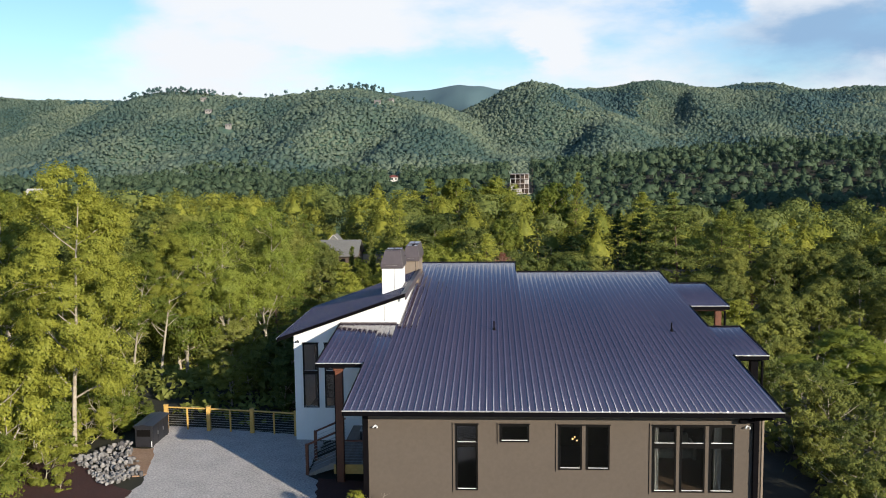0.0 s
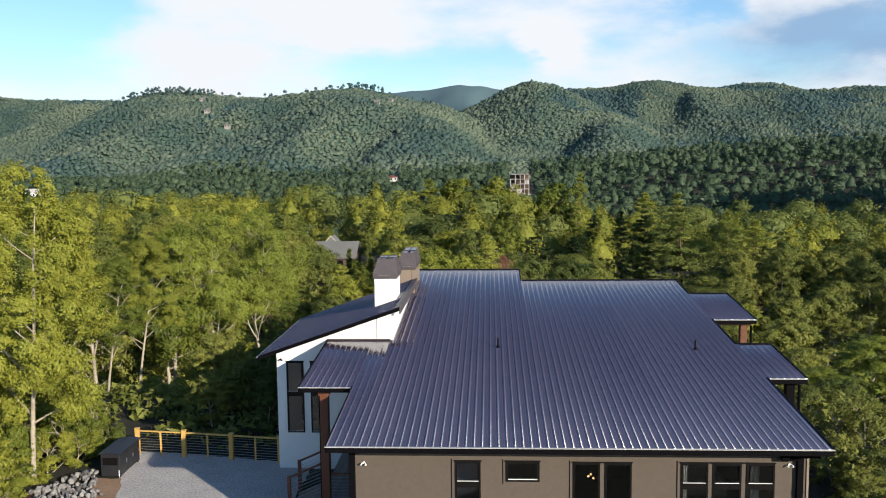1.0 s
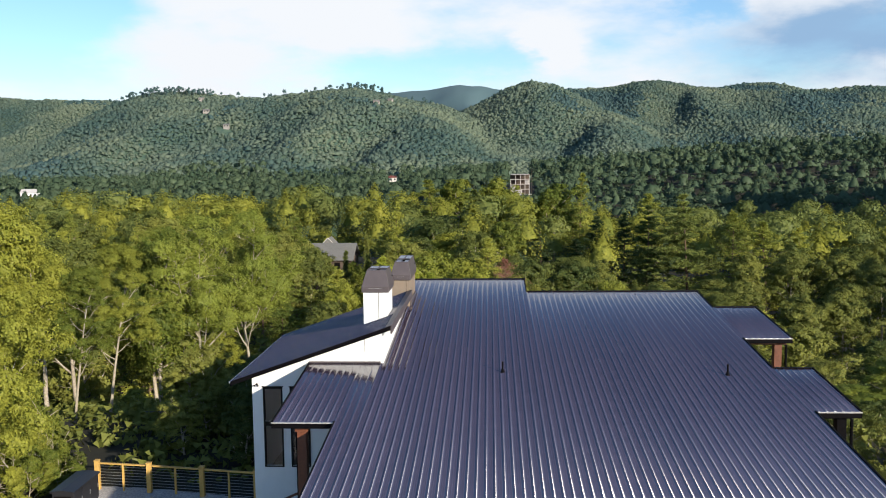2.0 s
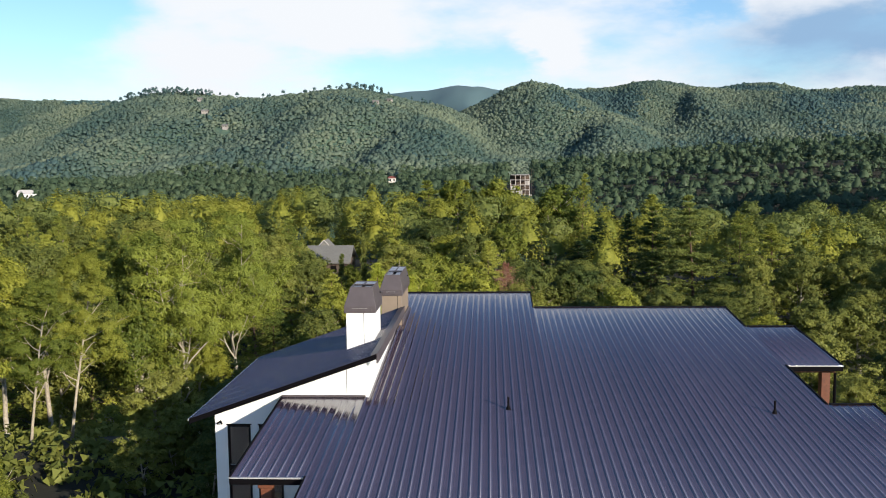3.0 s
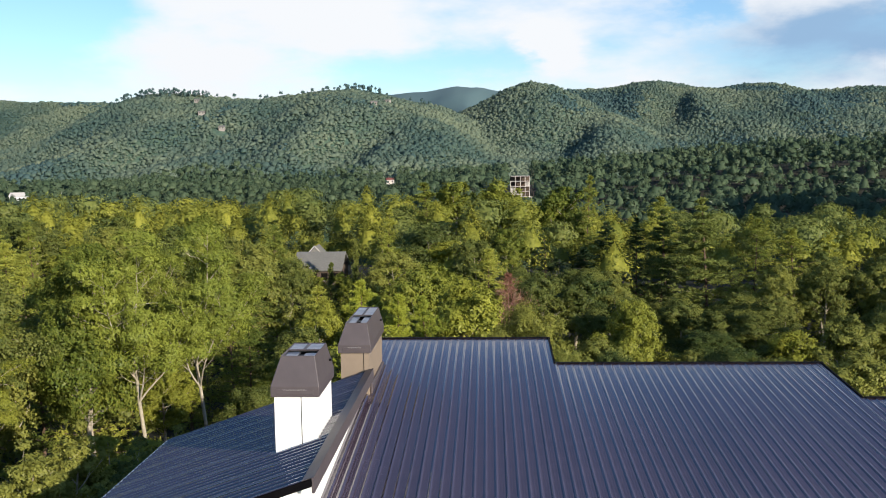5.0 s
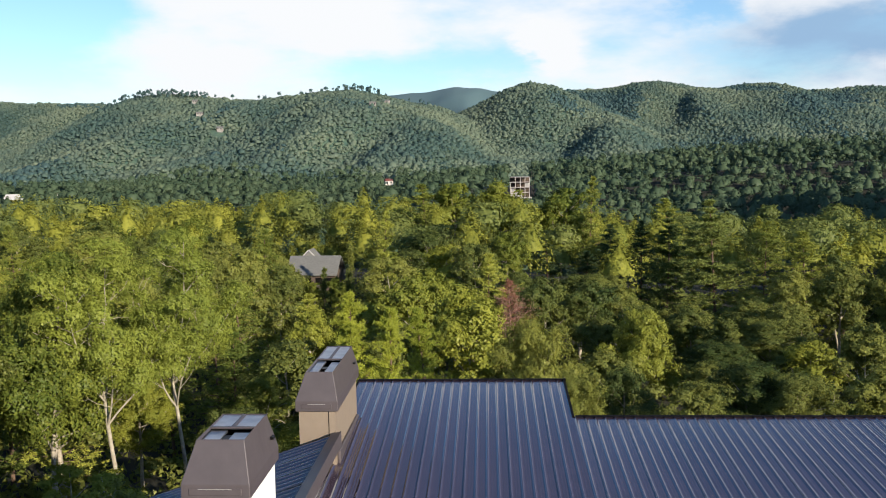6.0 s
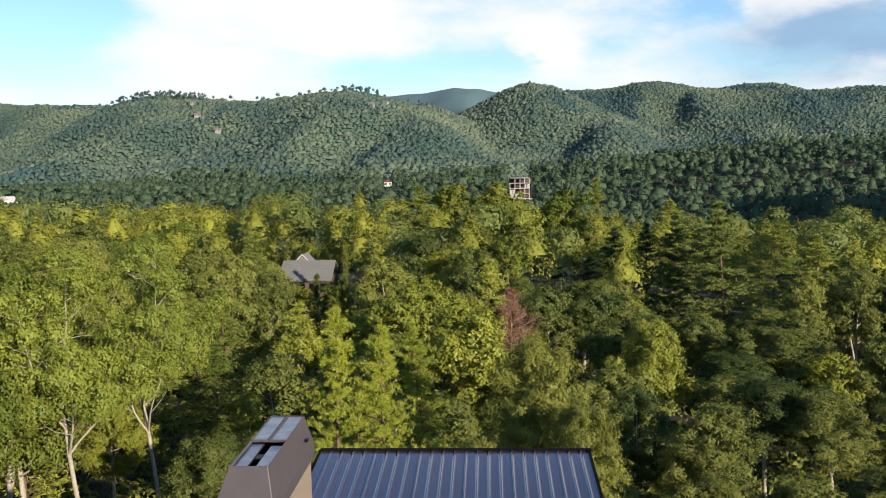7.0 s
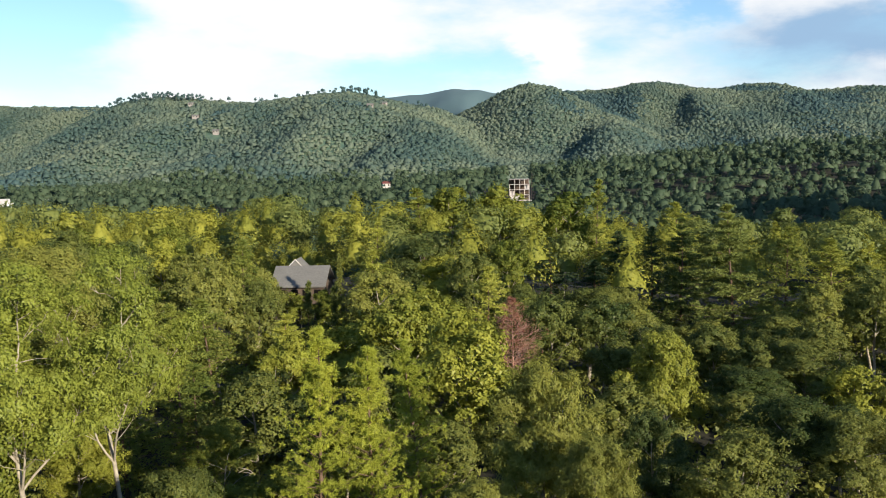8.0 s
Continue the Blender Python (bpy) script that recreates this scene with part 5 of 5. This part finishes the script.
for row in WEST_TREES + MIDDLE_TREES + EAST_TREES + SPUR_TREES:
    set_crown(*row)
set_crown(EAST_TREE, 27.3, 31.0, 0.2, 2.7)
set_crown(EAST_TREE, 24.0, 27.5, -1.0, 2.4)
set_crown(EAST_TREE, 31.5, 36.0, -1.6, 2.9)
set_crown(EAST_TREE, 29.6, 28.5, -1.4, 2.2)
set_tree(HERO_OAK, 25.5, 38.0, -2.0)
for sx, sy, st in ((-33.5, 155, -7.2), (-31.2, 152, -9.2), (-28.4, 153, -9.5), (-25.6, 150.5, -9.6), (-22.8, 153, -9.3), (-20.2, 150, -10.2)):
    set_tree(MID_OAK[0] if sx < -24 else MID_OAK[2], sx, sy, st)
for sx, sy, st in ((-13.2, 13.0, 0.4), (-11.8, 13.8, -0.2), (-14.6, 11.0, 1.4), (-15.0, 5.2, 1.8), (-13.9, 6.9, 1.0), (-16.5, 17.5, 2.2), (-9.5, 17.0, -1.2), (-7.0, 19.0, -2.0)):
    set_tree(SAPLING2 if sx < -12 else SAPLING, sx, sy, st)
for i in range(12):
    sx, sy = -15.5 - 8 * rng.random(), 2 + 18 * rng.random()
    set_tree(SAPLING2, sx, sy, rng.uniform(2.5, 5.5))
for i in range(26):
    sx, sy = 16.5 + 16 * rng.random(), -3 + 30 * rng.random()
    z = float(height(sx, sy))
    set_tree(DARK_SHRUB, sx, sy, z + rng.uniform(1.3, 3.0))
for i in range(20):
    sx, sy = -14.4 - 9 * rng.random(), -4 + 24 * rng.random()
    set_tree(SHRUB, sx, sy, float(height(sx, sy)) + rng.uniform(1.2, 2.8))
set_tree(SHRUB, 1.15, 0.1, 0.35)
for i in range(34):
    sx, sy = 15.6 + 7 * rng.random(), -5 + 24 * rng.random()
    if sx < 17 and 5 < sy < 19:
        sx += 2
    set_tree(DARK_SHRUB, sx, sy, float(height(sx, sy)) + rng.uniform(0.9, 2.2))
for i in range(26):
    sx, sy = -10.0 + 5.6 * rng.random(), 13.2 + 13 * rng.random()
    set_tree(SAPLING, sx, sy, float(height(sx, sy)) + rng.uniform(1.8, 4.2))
for sx, sy, st in ((-13.6, 3.4, 1.4), (-14.3, 5.4, 2.0), (-13.2, 1.6, 1.2), (-12.6, 5.0, 0.2), (-11.6, 4.2, -0.55), (-15.2, 3.0, 2.6), (-14.6, 0.6, 1.5), (-15.8, 6.6, 2.8), (-14.0, 8.8, 1.2), (-12.4, 10.7, 0.1), (-13.1, 9.6, 0.5), (-12.0, 11.8, 0.0), (-13.2, 8.4, 0.3), (-11.6, 12.6, -0.2), (-12.9, 11.4, 0.4)):
    set_tree(SHRUB, sx, sy, st)

for i in range(30):
    sx, sy = -12.2 - 5 * rng.random(), 7.8 + 7 * rng.random()
    if sy < 10.5 and sx > -13.4:
        continue
    set_tree(SHRUB, sx, sy, float(height(sx, sy)) + rng.uniform(0.9, 2.3))

# unseen tall trees, added on the slope east of the house to cast shade
for i in range(18):
    sx, sy = 35 + 26 * rng.random(), -18 + 54 * rng.random()
    set_tree(MID_OAK[1], sx, sy, rng.uniform(-9.0, -4.0))

# the wood round the house, planted with a minimum spacing
CLEAR = [(-28.0, 150, 7.0), (-29.0, 163, 9), (-33.0, 154, 5), (-19.0, 155, 6), (-13.0, 149, 5), (-340, 628, 17), (-314, 632, 13), (-330, 600, 14), (-85.3, 800, 8), (-83, 782, 6), (24.3, 578, 12), (23.5, 560, 9), (22.5, 540, 8), (22, 520, 8), (21.5, 502, 7), (36, 567, 11), (47, 553, 10), (58, 540, 8), (-140, 1118, 11), (-131, 1190, 9), (-407, 1242, 10), (-327, 1090, 10), (-372, 1152, 10)]


def free(x, y, gap):
    if -4.8 < x < 18.5 and -80 < y < 27.5 or -16 < x < 0 and -80 < y < 14.5:
        return False
    if -4.5 < x < 12 and y < 40:
        return False
    return all((x - a) ** 2 + (y - b) ** 2 > max(gap, c) ** 2 for a, b, c in TAKEN + CLEAR)


def in_view(x, y, margin=0.60, back=34):
    return y > -12 and abs(x - 4 + 0.053 * y) < (y + back) * margin


def canopy_limit(x, y):
    """Crown height allowed at a spot: lower wood in the gaps below the house and before the far house."""
    lim = 3.2 + 6.5 * float(1 - step(18, 60, y)) if x < 0 else -0.5
    u = (y - 5) / 161
    if 0.4 < u < 1 and abs(x - (4 - 31 * u)) < 7:
        lim = min(lim, 10.5 - 24.5 * u)
    u = (y - 10) / 92
    if 0.3 < u < 1 and abs(x - (4 + 2.6 * u)) < 4.5:
        lim = min(lim, 10.0 - 22 * u)
    if x > 8 and y > 60:
        b = (x - 4) / (y - 11)
        lim = min(lim, 11 - (y - 11) * (0.145 if b < 0.168 else 0.18 if b < 0.34 else 0.125))
    if x > 14 and y < 78:
        lim = min(lim, 10.8 - 0.215 * (y + 28))
    if -26 < x < 24 and 38 < y < 80:
        lim = min(lim, -5.5)
    if -14.5 < x < 6 and y < 50:
        lim = min(lim, -2.5 - 0.12 * (y - 14))
    if x <= -14.5 and 30 < y < 52:
        lim = min(lim, -1.0)
    return lim


count = 0
for tries in range(14000):
    if count >= 215:
        break
    y = rng.uniform(4, 152)
    x = 4 - 0.053 * y + rng.uniform(-1, 1) * (y + 34) * 0.62
    gap = 5.4 if y < 75 else 6.4
    if not in_view(x, y) or not free(x, y, gap):
        continue
    z = float(height(x, y))
    lim = canopy_limit(x, y)
    top = min(z + rng.uniform(12.5, 18.5), lim + rng.uniform(-2.5, 1.0))
    if x > 8 and y < 120:
        top = min(top, z + rng.uniform(9, 13.5))
    if top - z < 3.5:
        continue
    TAKEN.append((x, y, gap))
    count += 1
    pine = noise2(x / 40 + 9, y / 40, 21) + rng.uniform(-0.5, 0.5) > 0.25
    if y < 72 and -28 < x < 30:
        kind = [HERO_OAK, HERO_OAK2, HERO_OAK2, HERO_TALL2][rng.integers(0, 4)]
        if x > 8:
            kind = HERO_OAK2 if y < 48 else HERO_OAK
    else:
        kind = (DARK_PINE if x > 8 else MID_PINE[rng.integers(0, 2)]) if pine else MID_OAK[1] if x > 8 else MID_OAK[rng.integers(0, 4)]
    if top - z < 8.5:
        kind = SAPLING if x > 0 else SAPLING2
    size = (top - z) / kind.tall
    kind.plant(x, y, z - 0.15, rng.uniform(0, 6.28), size, rng.uniform(0.95, 1.2) / max(size, 0.3) ** 0.3)


def scatter(n, y0, y1, margin, gap, seed, density=None):
    """Poisson-like spots in a wedge of ground."""
    r = np.random.default_rng(seed)
    cells, out = {}, []
    for _ in range(n * 6):
        y = math.sqrt(r.uniform(y0 ** 2, y1 ** 2))
        x = 4 - 0.053 * y + r.uniform(-1, 1) * (y + 34) * margin
        key = (int(x // gap), int(y // gap))
        if any((x - a) ** 2 + (y - b) ** 2 < gap * gap for i in (-1, 0, 1) for j in (-1, 0, 1) for a, b in cells.get((key[0] + i, key[1] + j), ())):
            continue
        if any((x - a) ** 2 + (y - b) ** 2 < c * c for a, b, c in CLEAR) or (density and not density(x, y)):
            continue
        cells.setdefault(key, []).append((x, y))
        out.append((x, y))
        if len(out) >= n:
            break
    return np.array(out)


def woods(name, label, spots, tops, radii, sprays, size, mat, seed, core=True, conifer=0.3, trunks=0.0, squat=1.25, loose=0.35):
    """Many crowns as one mesh: a rough core under leaf sprays, tiered where conifers, with stems below some."""
    r = np.random.default_rng(seed)
    ring = [(math.cos(k * 1.2566 + o) * w, math.sin(k * 1.2566 + o) * w, z) for w, z, o in ((0.82, 0.55, 0.0), (1.0, -0.35, 0.63)) for k in range(5)]
    iv = np.array([(0.0, 0.0, 1.0)] + ring)
    it = np.array([f for k in range(5) for f in ((0, 1 + k, 1 + (k + 1) % 5), (1 + k, 6 + k, 1 + (k + 1) % 5), (6 + k, 6 + (k + 1) % 5, 1 + (k + 1) % 5))])
    vs, qs, ts, n = [], [], [], 0
    for (x, y), top, rad in zip(spots, tops, radii):
        cone = r.random() < conifer
        deep = rad * (2.3 if cone else squat)
        mid = np.array([x, y, top - deep * 0.5])
        if core:
            v = iv * r.uniform(0.55, 1.1, (len(iv), 1)) * (0.74 if sprays > 100 else 1.0)
            w = np.clip(0.75 - 0.55 * v[:, 2], 0.1, 1.1) if cone else np.ones(len(iv))
            v = v * np.stack([w * rad, w * rad, np.full(len(iv), deep * 0.5)], 1) + mid
            vs.append(v)
            ts.append(it + n)
            n += len(v)
        if sprays:
            k = int(sprays * r.uniform(0.75, 1.25))
            d = r.normal(0, 1, (k, 3))
            d[:, 2] += 0.35
            d /= np.linalg.norm(d, axis=1)[:, None]
            if cone:
                saw = (d[:, 2] * 3.0 + x + 0.35 * np.sin(np.arctan2(d[:, 1], d[:, 0]) * 3 + y)) % 1.0
                w = np.clip(0.80 - 0.45 * d[:, 2], 0.15, 1.15) * (1.1 - 0.3 * saw)
                lump = 1 + 0.2 * np.sin(d[:, 0] * 5 + x) * np.sin(d[:, 1] * 5 + y)
            else:
                w = np.ones(k)
                lump = 1 + 0.22 * np.sin(d[:, 0] * 6 + x) * np.sin(d[:, 1] * 6 + y) + 0.15 * np.sin(d[:, 2] * 7 + x * 3)
            p = mid + d * np.stack([w * rad, w * rad, np.full(k, deep * 0.52)], 1) * (lump * r.uniform(0.82, 1.05, k))[:, None]
            a, b = leaf_quads(r, p, d * (0.6 if cone else 1.0) + np.array([0, 0, 0.7 if cone else 0.25]), size, 0.75 if not cone else 0.5, 0.0, loose)
            vs.append(a)
            ts.append(b + n)
            n += len(a)
        if r.random() < trunks:
            a, b = tube([(x, y, top - deep * 1.9), (x + r.normal(0, 0.2), y, top - deep * 0.3)], [0.22, 0.1], 4)
            vs.append(a)
            qs.append(b + n)
            n += len(a)
    me = mesh_from(name, np.concatenate(vs), np.concatenate(qs) if qs else None, np.concatenate(ts) if ts else None, smooth=False)
    tagged(part(name, me, mat), label, "woods", kind="stuff")


s = scatter(620, 140, 300, 0.56, 5.6, 101)
s = s[[all((a - b[0]) ** 2 + (c - b[1]) ** 2 > max(4.5, b[2]) ** 2 for b in TAKEN) for a, c in s]]
g = height(s[:, 0], s[:, 1])
r = np.random.default_rng(7)
cap = np.where(s[:, 0] < 15, 4.5, -1.0) + r.uniform(-4, 1.0, len(s)) + 2.2 * (r.random(len(s)) < 0.16)
tops, wide = np.minimum(g + r.uniform(13, 20, len(s)), cap), r.uniform(2.6, 4.8, len(s))
kin = noise2(s[:, 0] / 30, s[:, 1] / 30, 41) + r.normal(0, 0.35, len(s))
for name, label, pick, mat, cones in (("pine_wood", "yellow-green pines covering the spur below the house", kin > -0.12, LEAF_MID, 0.75), ("oak_wood", "green broadleaf wood covering the spur below the house", kin <= -0.12, LEAF_MID_OAK, 0.05)):
    woods(name, label, s[pick], tops[pick], wide[pick], 820, 0.52, mat, 102, conifer=cones)

s = scatter(5200, 290, 800, 0.54, 5.2, 103)
g = height(s[:, 0], s[:, 1])
tops = g + r.uniform(9, 20, len(s))
for slope, drop, half in ((0.0357, 0.0425, 9.5), (-0.113, 0.028, 6)):
    low = np.abs(s[:, 0] - 4 - slope * (s[:, 1] - 11)) < half
    tops = np.where(low, np.minimum(tops, 9.5 - drop * s[:, 1]), tops)
keep = tops > g + 3
s, tops = s[keep], tops[keep]
woods("valley_wood", "mixed conifer and broadleaf wood filling the valley", s, tops, r.uniform(2.2, 4.6, len(s)), 44, 1.4, LEAF_VALLEY, 104, conifer=0.4, squat=1.5)

def far_crowns(name, label, spots, tops, radii, mat, seed, conifer=0.1, squat=1.5):
    """Thousands of small far crowns as one mesh: a dented dome and a few loose sprays each."""
    r = np.random.default_rng(seed)
    n = len(spots)
    cone = r.random(n) < conifer
    deep = radii * np.where(cone, 2.2, squat)
    mid = np.column_stack([spots, tops - deep * 0.5])
    size = np.stack([radii, radii, deep * 0.5], 1)
    ring = [(math.cos(k * 1.5708 + o) * w, math.sin(k * 1.5708 + o) * w, z) for w, z, o in ((0.82, 0.5, 0.0), (1.0, -0.4, 0.79)) for k in range(4)]
    iv = np.array([(0.0, 0.0, 1.0)] + ring)
    it = np.array([f for k in range(4) for f in ((0, 1 + k, 1 + (k + 1) % 4), (1 + k, 5 + k, 1 + (k + 1) % 4), (5 + k, 5 + (k + 1) % 4, 1 + (k + 1) % 4))])
    v = iv[None] * r.uniform(0.55, 1.1, (n, 9, 1))
    v[..., :2] *= np.where(cone[:, None], np.clip(0.75 - 0.55 * v[..., 2], 0.1, 1.1), 1.0)[..., None]
    v = (v * size[:, None, :] + mid[:, None, :]).reshape(-1, 3)
    t = (it[None] + 9 * np.arange(n)[:, None, None]).reshape(-1, 3)
    d = r.normal(0, 1, (n, 3, 3))
    d[..., 2] += 0.35
    d /= np.linalg.norm(d, axis=2)[..., None]
    p = (mid[:, None, :] + d * size[:, None, :] * r.uniform(0.85, 1.1, (n, 3, 1))).reshape(-1, 3)
    a, b = leaf_quads(r, p, d.reshape(-1, 3) + np.array([0, 0, 0.25]), 1.8, 0.75, 0.0, 0.35)
    me = mesh_from(name, np.concatenate([v, a]), None, np.concatenate([t, b + len(v)]))
    tagged(part(name, me, mat), label, "woods", kind="stuff")


def hillside(seed, cell):
    """Jittered spots on the slopes that face the valley; the far sides of the ridges stay bare."""
    r = np.random.default_rng(seed)
    gx, gy = np.meshgrid(np.arange(-1120, 1060, cell), np.arange(780, 1830, cell))
    x = gx.ravel() + r.uniform(-0.6, 0.6, gx.size) * cell
    y = gy.ravel() + r.uniform(-0.6, 0.6, gx.size) * cell
    keep = np.abs(x - 4 + 0.053 * y) < (y + 34) * 0.54
    x, y = x[keep], y[keep]
    rise = (height(x, y) - 3) / y
    seen = np.ones(len(x), dtype=bool)
    for f in np.linspace(0.5, 0.985, 26):
        seen &= height(x * f, y * f) / (y * f) < rise + 0.006
    for a, b, c in CLEAR:
        seen &= (x - a) ** 2 + (y - b) ** 2 > c * c
    return np.stack([x[seen], y[seen]], 1)


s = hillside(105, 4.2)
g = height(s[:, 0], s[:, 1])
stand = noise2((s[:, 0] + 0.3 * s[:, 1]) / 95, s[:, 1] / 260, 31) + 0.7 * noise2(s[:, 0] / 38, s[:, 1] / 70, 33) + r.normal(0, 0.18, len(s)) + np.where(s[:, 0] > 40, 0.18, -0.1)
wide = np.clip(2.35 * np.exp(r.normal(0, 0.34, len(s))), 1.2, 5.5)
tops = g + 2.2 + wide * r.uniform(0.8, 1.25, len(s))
# both leaf colours carry the pale blue of distance haze
for name, label, pick, mat, cones in (("mountain_wood", "dense broadleaf forest on the mountain slopes", stand < 0.35, LEAF_FAR_HAZE, 0.06), ("mountain_conifers", "conifer stands on the mountain slopes, blue haze in their colour", stand >= 0.35, LEAF_SPRUCE_HAZE, 0.3)):
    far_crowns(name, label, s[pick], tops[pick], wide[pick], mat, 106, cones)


def undergrowth():
    """Leafy ground cover in the wood near the house, as one mesh."""
    r = np.random.default_rng(17)
    vs, ts, n = [], [], 0
    for _ in range(6800):
        y = r.uniform(-6, 190)
        x = 4 + r.uniform(-1, 1) * (y + 40) * 0.6
        if -15.2 < x < 16.8 and y < 13 or -4.8 < x < 16.8 and y < 25:
            continue
        z = float(height(x, y))
        k = int(r.uniform(14, 34))
        rad = r.uniform(0.5, 1.5) * (1.0 if y < 60 else 1.8)
        d = r.normal(0, 1, (k, 3))
        d[:, 2] = np.abs(d[:, 2])
        d /= np.linalg.norm(d, axis=1)[:, None]
        p = np.array([x, y, z]) + d * rad * np.array([1, 1, 0.75]) * r.uniform(0.5, 1, (k, 1))
        a, b = leaf_quads(r, p, d, 0.34 if y < 60 else 0.6)
        vs.append(a)
        ts.append(b + n)
        n += len(a)
    me = mesh_from("undergrowth", np.concatenate(vs), None, np.concatenate(ts))
    tagged(part("undergrowth", me, LEAF_OAK), "low green undergrowth covering the wood floor", "undergrowth", kind="stuff")


undergrowth()


# ---- far buildings ----
def lodge():
    z = float(height(-29.3, 166))
    h = thing("far_house", "grey-shingled house half hidden in the wood", "house", (-29.3, 166.0, z))
    eave, top = -9.75 - z, -6.9 - z
    part("wall", box((-3.4, -4.4, -1), (5.3, 4.4, eave + 0.3)), DARK_WALL, h)
    bm = bmesh.new()
    add_prism(bm, [(-5.1, eave - 0.1), (0, top), (5.1, eave - 0.1), (5.1, eave - 0.35), (0, top - 0.3), (-5.1, eave - 0.35)], "x", -3.9, 5.7)
    part("roof", bm, SHINGLE, h, "grey shingle gable roof")
    g2 = bmesh.new()
    add_prism(g2, [(-2.0, top - 0.6), (-0.5, top + 1.0), (1.0, top - 0.6)], "y", 0.2, 5.2)
    part("gable", g2, SHINGLE, h)
    trim = bmesh.new()
    for x0, x1 in ((-2.1, -0.5), (1.1, -0.5)):
        add_rod(trim, (x0, 0.14, top - 0.62), (x1, 0.14, top + 1.06), 0.08, 5)
    part("gable_trim", trim, PALE_WALL, h)
    for wx in (-2.6, -0.4, 1.6, 3.6):
        wn = part("window", box((wx, -4.46, eave - 2.2), (wx + 1.2, -4.39, eave - 0.8)), FRAME, h)
        part("window_sill", box((wx - 0.08, -4.5, eave - 2.3), (wx + 1.28, -4.39, eave - 2.2)), PALE_WALL, wn)


lodge()


def unfinished_block():
    b = thing("building_shell", "unfinished pale concrete building shell in the woods", "building", (24.3, 580.0, -15.0))
    fl = 3.3
    for i in range(5):
        part("floor_slab", box((-6.4 + 0.4 * (i == 4), -5, i * fl - 0.15), (6.4, 5, i * fl + 0.15)), CONCRETE, b)
    for i in range(4):
        for cx in (-6.1, -2.9, 0.3, 3.3, 6.1):
            if i == 3 and cx < -5:
                continue
            for cy in (-4.7, 4.7):
                part("column", box((cx - 0.2, cy - 0.2, i * fl + 0.15), (cx + 0.2, cy + 0.2, (i + 1) * fl - 0.15)), CONCRETE if (i + int(cx)) % 2 else PALE_WALL, b)
    for cx, i, w, k in ((-6.0, 1, 2.9, 0), (0.5, 1, 2.6, 1), (-2.7, 2, 2.8, 1), (3.5, 2, 2.4, 0), (3.5, 0, 2.4, 1), (0.5, 3, 2.6, 1)):
        part("infill_wall", box((cx, -3.0 + k, i * fl + 0.15), (cx + w, -2.8 + k, (i + 1) * fl - 0.6)), (PALE_WALL, DARK_WALL)[k], b)
    for lx in (7.6, 8.6):
        part("scaffold_pole", rod((lx, -4.5, -3), (lx, -4.5, 17), 0.09, 6), DARK_WALL, b)
    part("wall", box((-6.3, -4.9, 0.15), (1.5, -4.6, fl - 0.15)), PALE_WALL, b)
    part("wall", box((-6.3, 4.4, 0.15), (6.3, 4.6, 4 * fl - 0.15)), DARK_WALL, b)
    part("retaining_wall", box((-9.0, -7.5, -5.5), (8.0, -6.9, 0.3)), PALE_WALL, b)


unfinished_block()


def cottage(name, label, x, y, z, w, d, tall, roof_mat, wall_mat, turn=0.0):
    h = thing(name, label, "house", (x, y, z))
    h.rotation_euler = (0, 0, turn)
    part("wall", box((-w / 2, -d / 2, -3), (w / 2, d / 2, tall)), wall_mat, h)
    bm = bmesh.new()
    add_prism(bm, [(-d / 2 - 0.5, tall - 0.1), (0, tall + d * 0.32), (d / 2 + 0.5, tall - 0.1)], "x", -w / 2 - 0.5, w / 2 + 0.5)
    part("roof", bm, roof_mat, h)
    for i in range(max(2, int(w / 3))):
        wx = -w / 2 + (i + 0.5) * w / max(2, int(w / 3))
        wn = part("window", box((wx - 0.6, -d / 2 - 0.06, tall * 0.35), (wx + 0.6, -d / 2 + 0.02, tall * 0.8)), FRAME, h)
        part("window_sill", box((wx - 0.7, -d / 2 - 0.12, tall * 0.32), (wx + 0.7, -d / 2, tall * 0.35)), FAR_WALL, wn)


cottage("cottage", "small red-roofed cottage among tall trees", -85.3, 800, -12.0, 7.0, 6, 3.6, RED_ROOF, PALE_WALL, 0.3)
for cx, cy, w, d, tall, turn, lab in ((-140, 1128, 8, 6, 3.4, 0.2, "white house on the far ridge"), (-131, 1200, 8, 6, 4, -0.3, "small pale house on the far ridge"), (-407, 1252, 7, 6, 3.2, 0.1, "pale house among ridge-top trees"), (-327, 1100, 7, 6, 2.6, 0.0, "pale house on the far hillside"), (-372, 1162, 8, 6, 2.4, 0.1, "low pale house on the far hillside")):
    cottage("cottage", lab, cx, cy, float(height(cx, cy)) + 1.2, w, d, tall, SHINGLE, FAR_WALL, turn)
for cx, cy, w, lab in ((-340, 640, 18, "long white building in the far valley"), (-314, 645, 11, "white building in the far valley")):
    cottage("cottage", lab, cx, cy, -17.5, w, 9, 4, PALE_WALL, WHITE, 0.15)
r = np.random.default_rng(55)
ex = np.concatenate([r.uniform(-530, -400, 60), r.uniform(-230, -140, 30), r.uniform(-560, -60, 40)])
ey = 1296 - np.abs(r.normal(0, 14, len(ex)))
woods("ridge_trees", "tall thin trees standing out along the ridge", np.stack([ex, ey], 1), height(ex, ey) + r.uniform(9, 15, len(ex)), r.uniform(1.8, 3.4, len(ex)), 40, 1.1, LEAF_SPRUCE_HAZE, 57, conifer=0.15, trunks=1.0, squat=2.2)
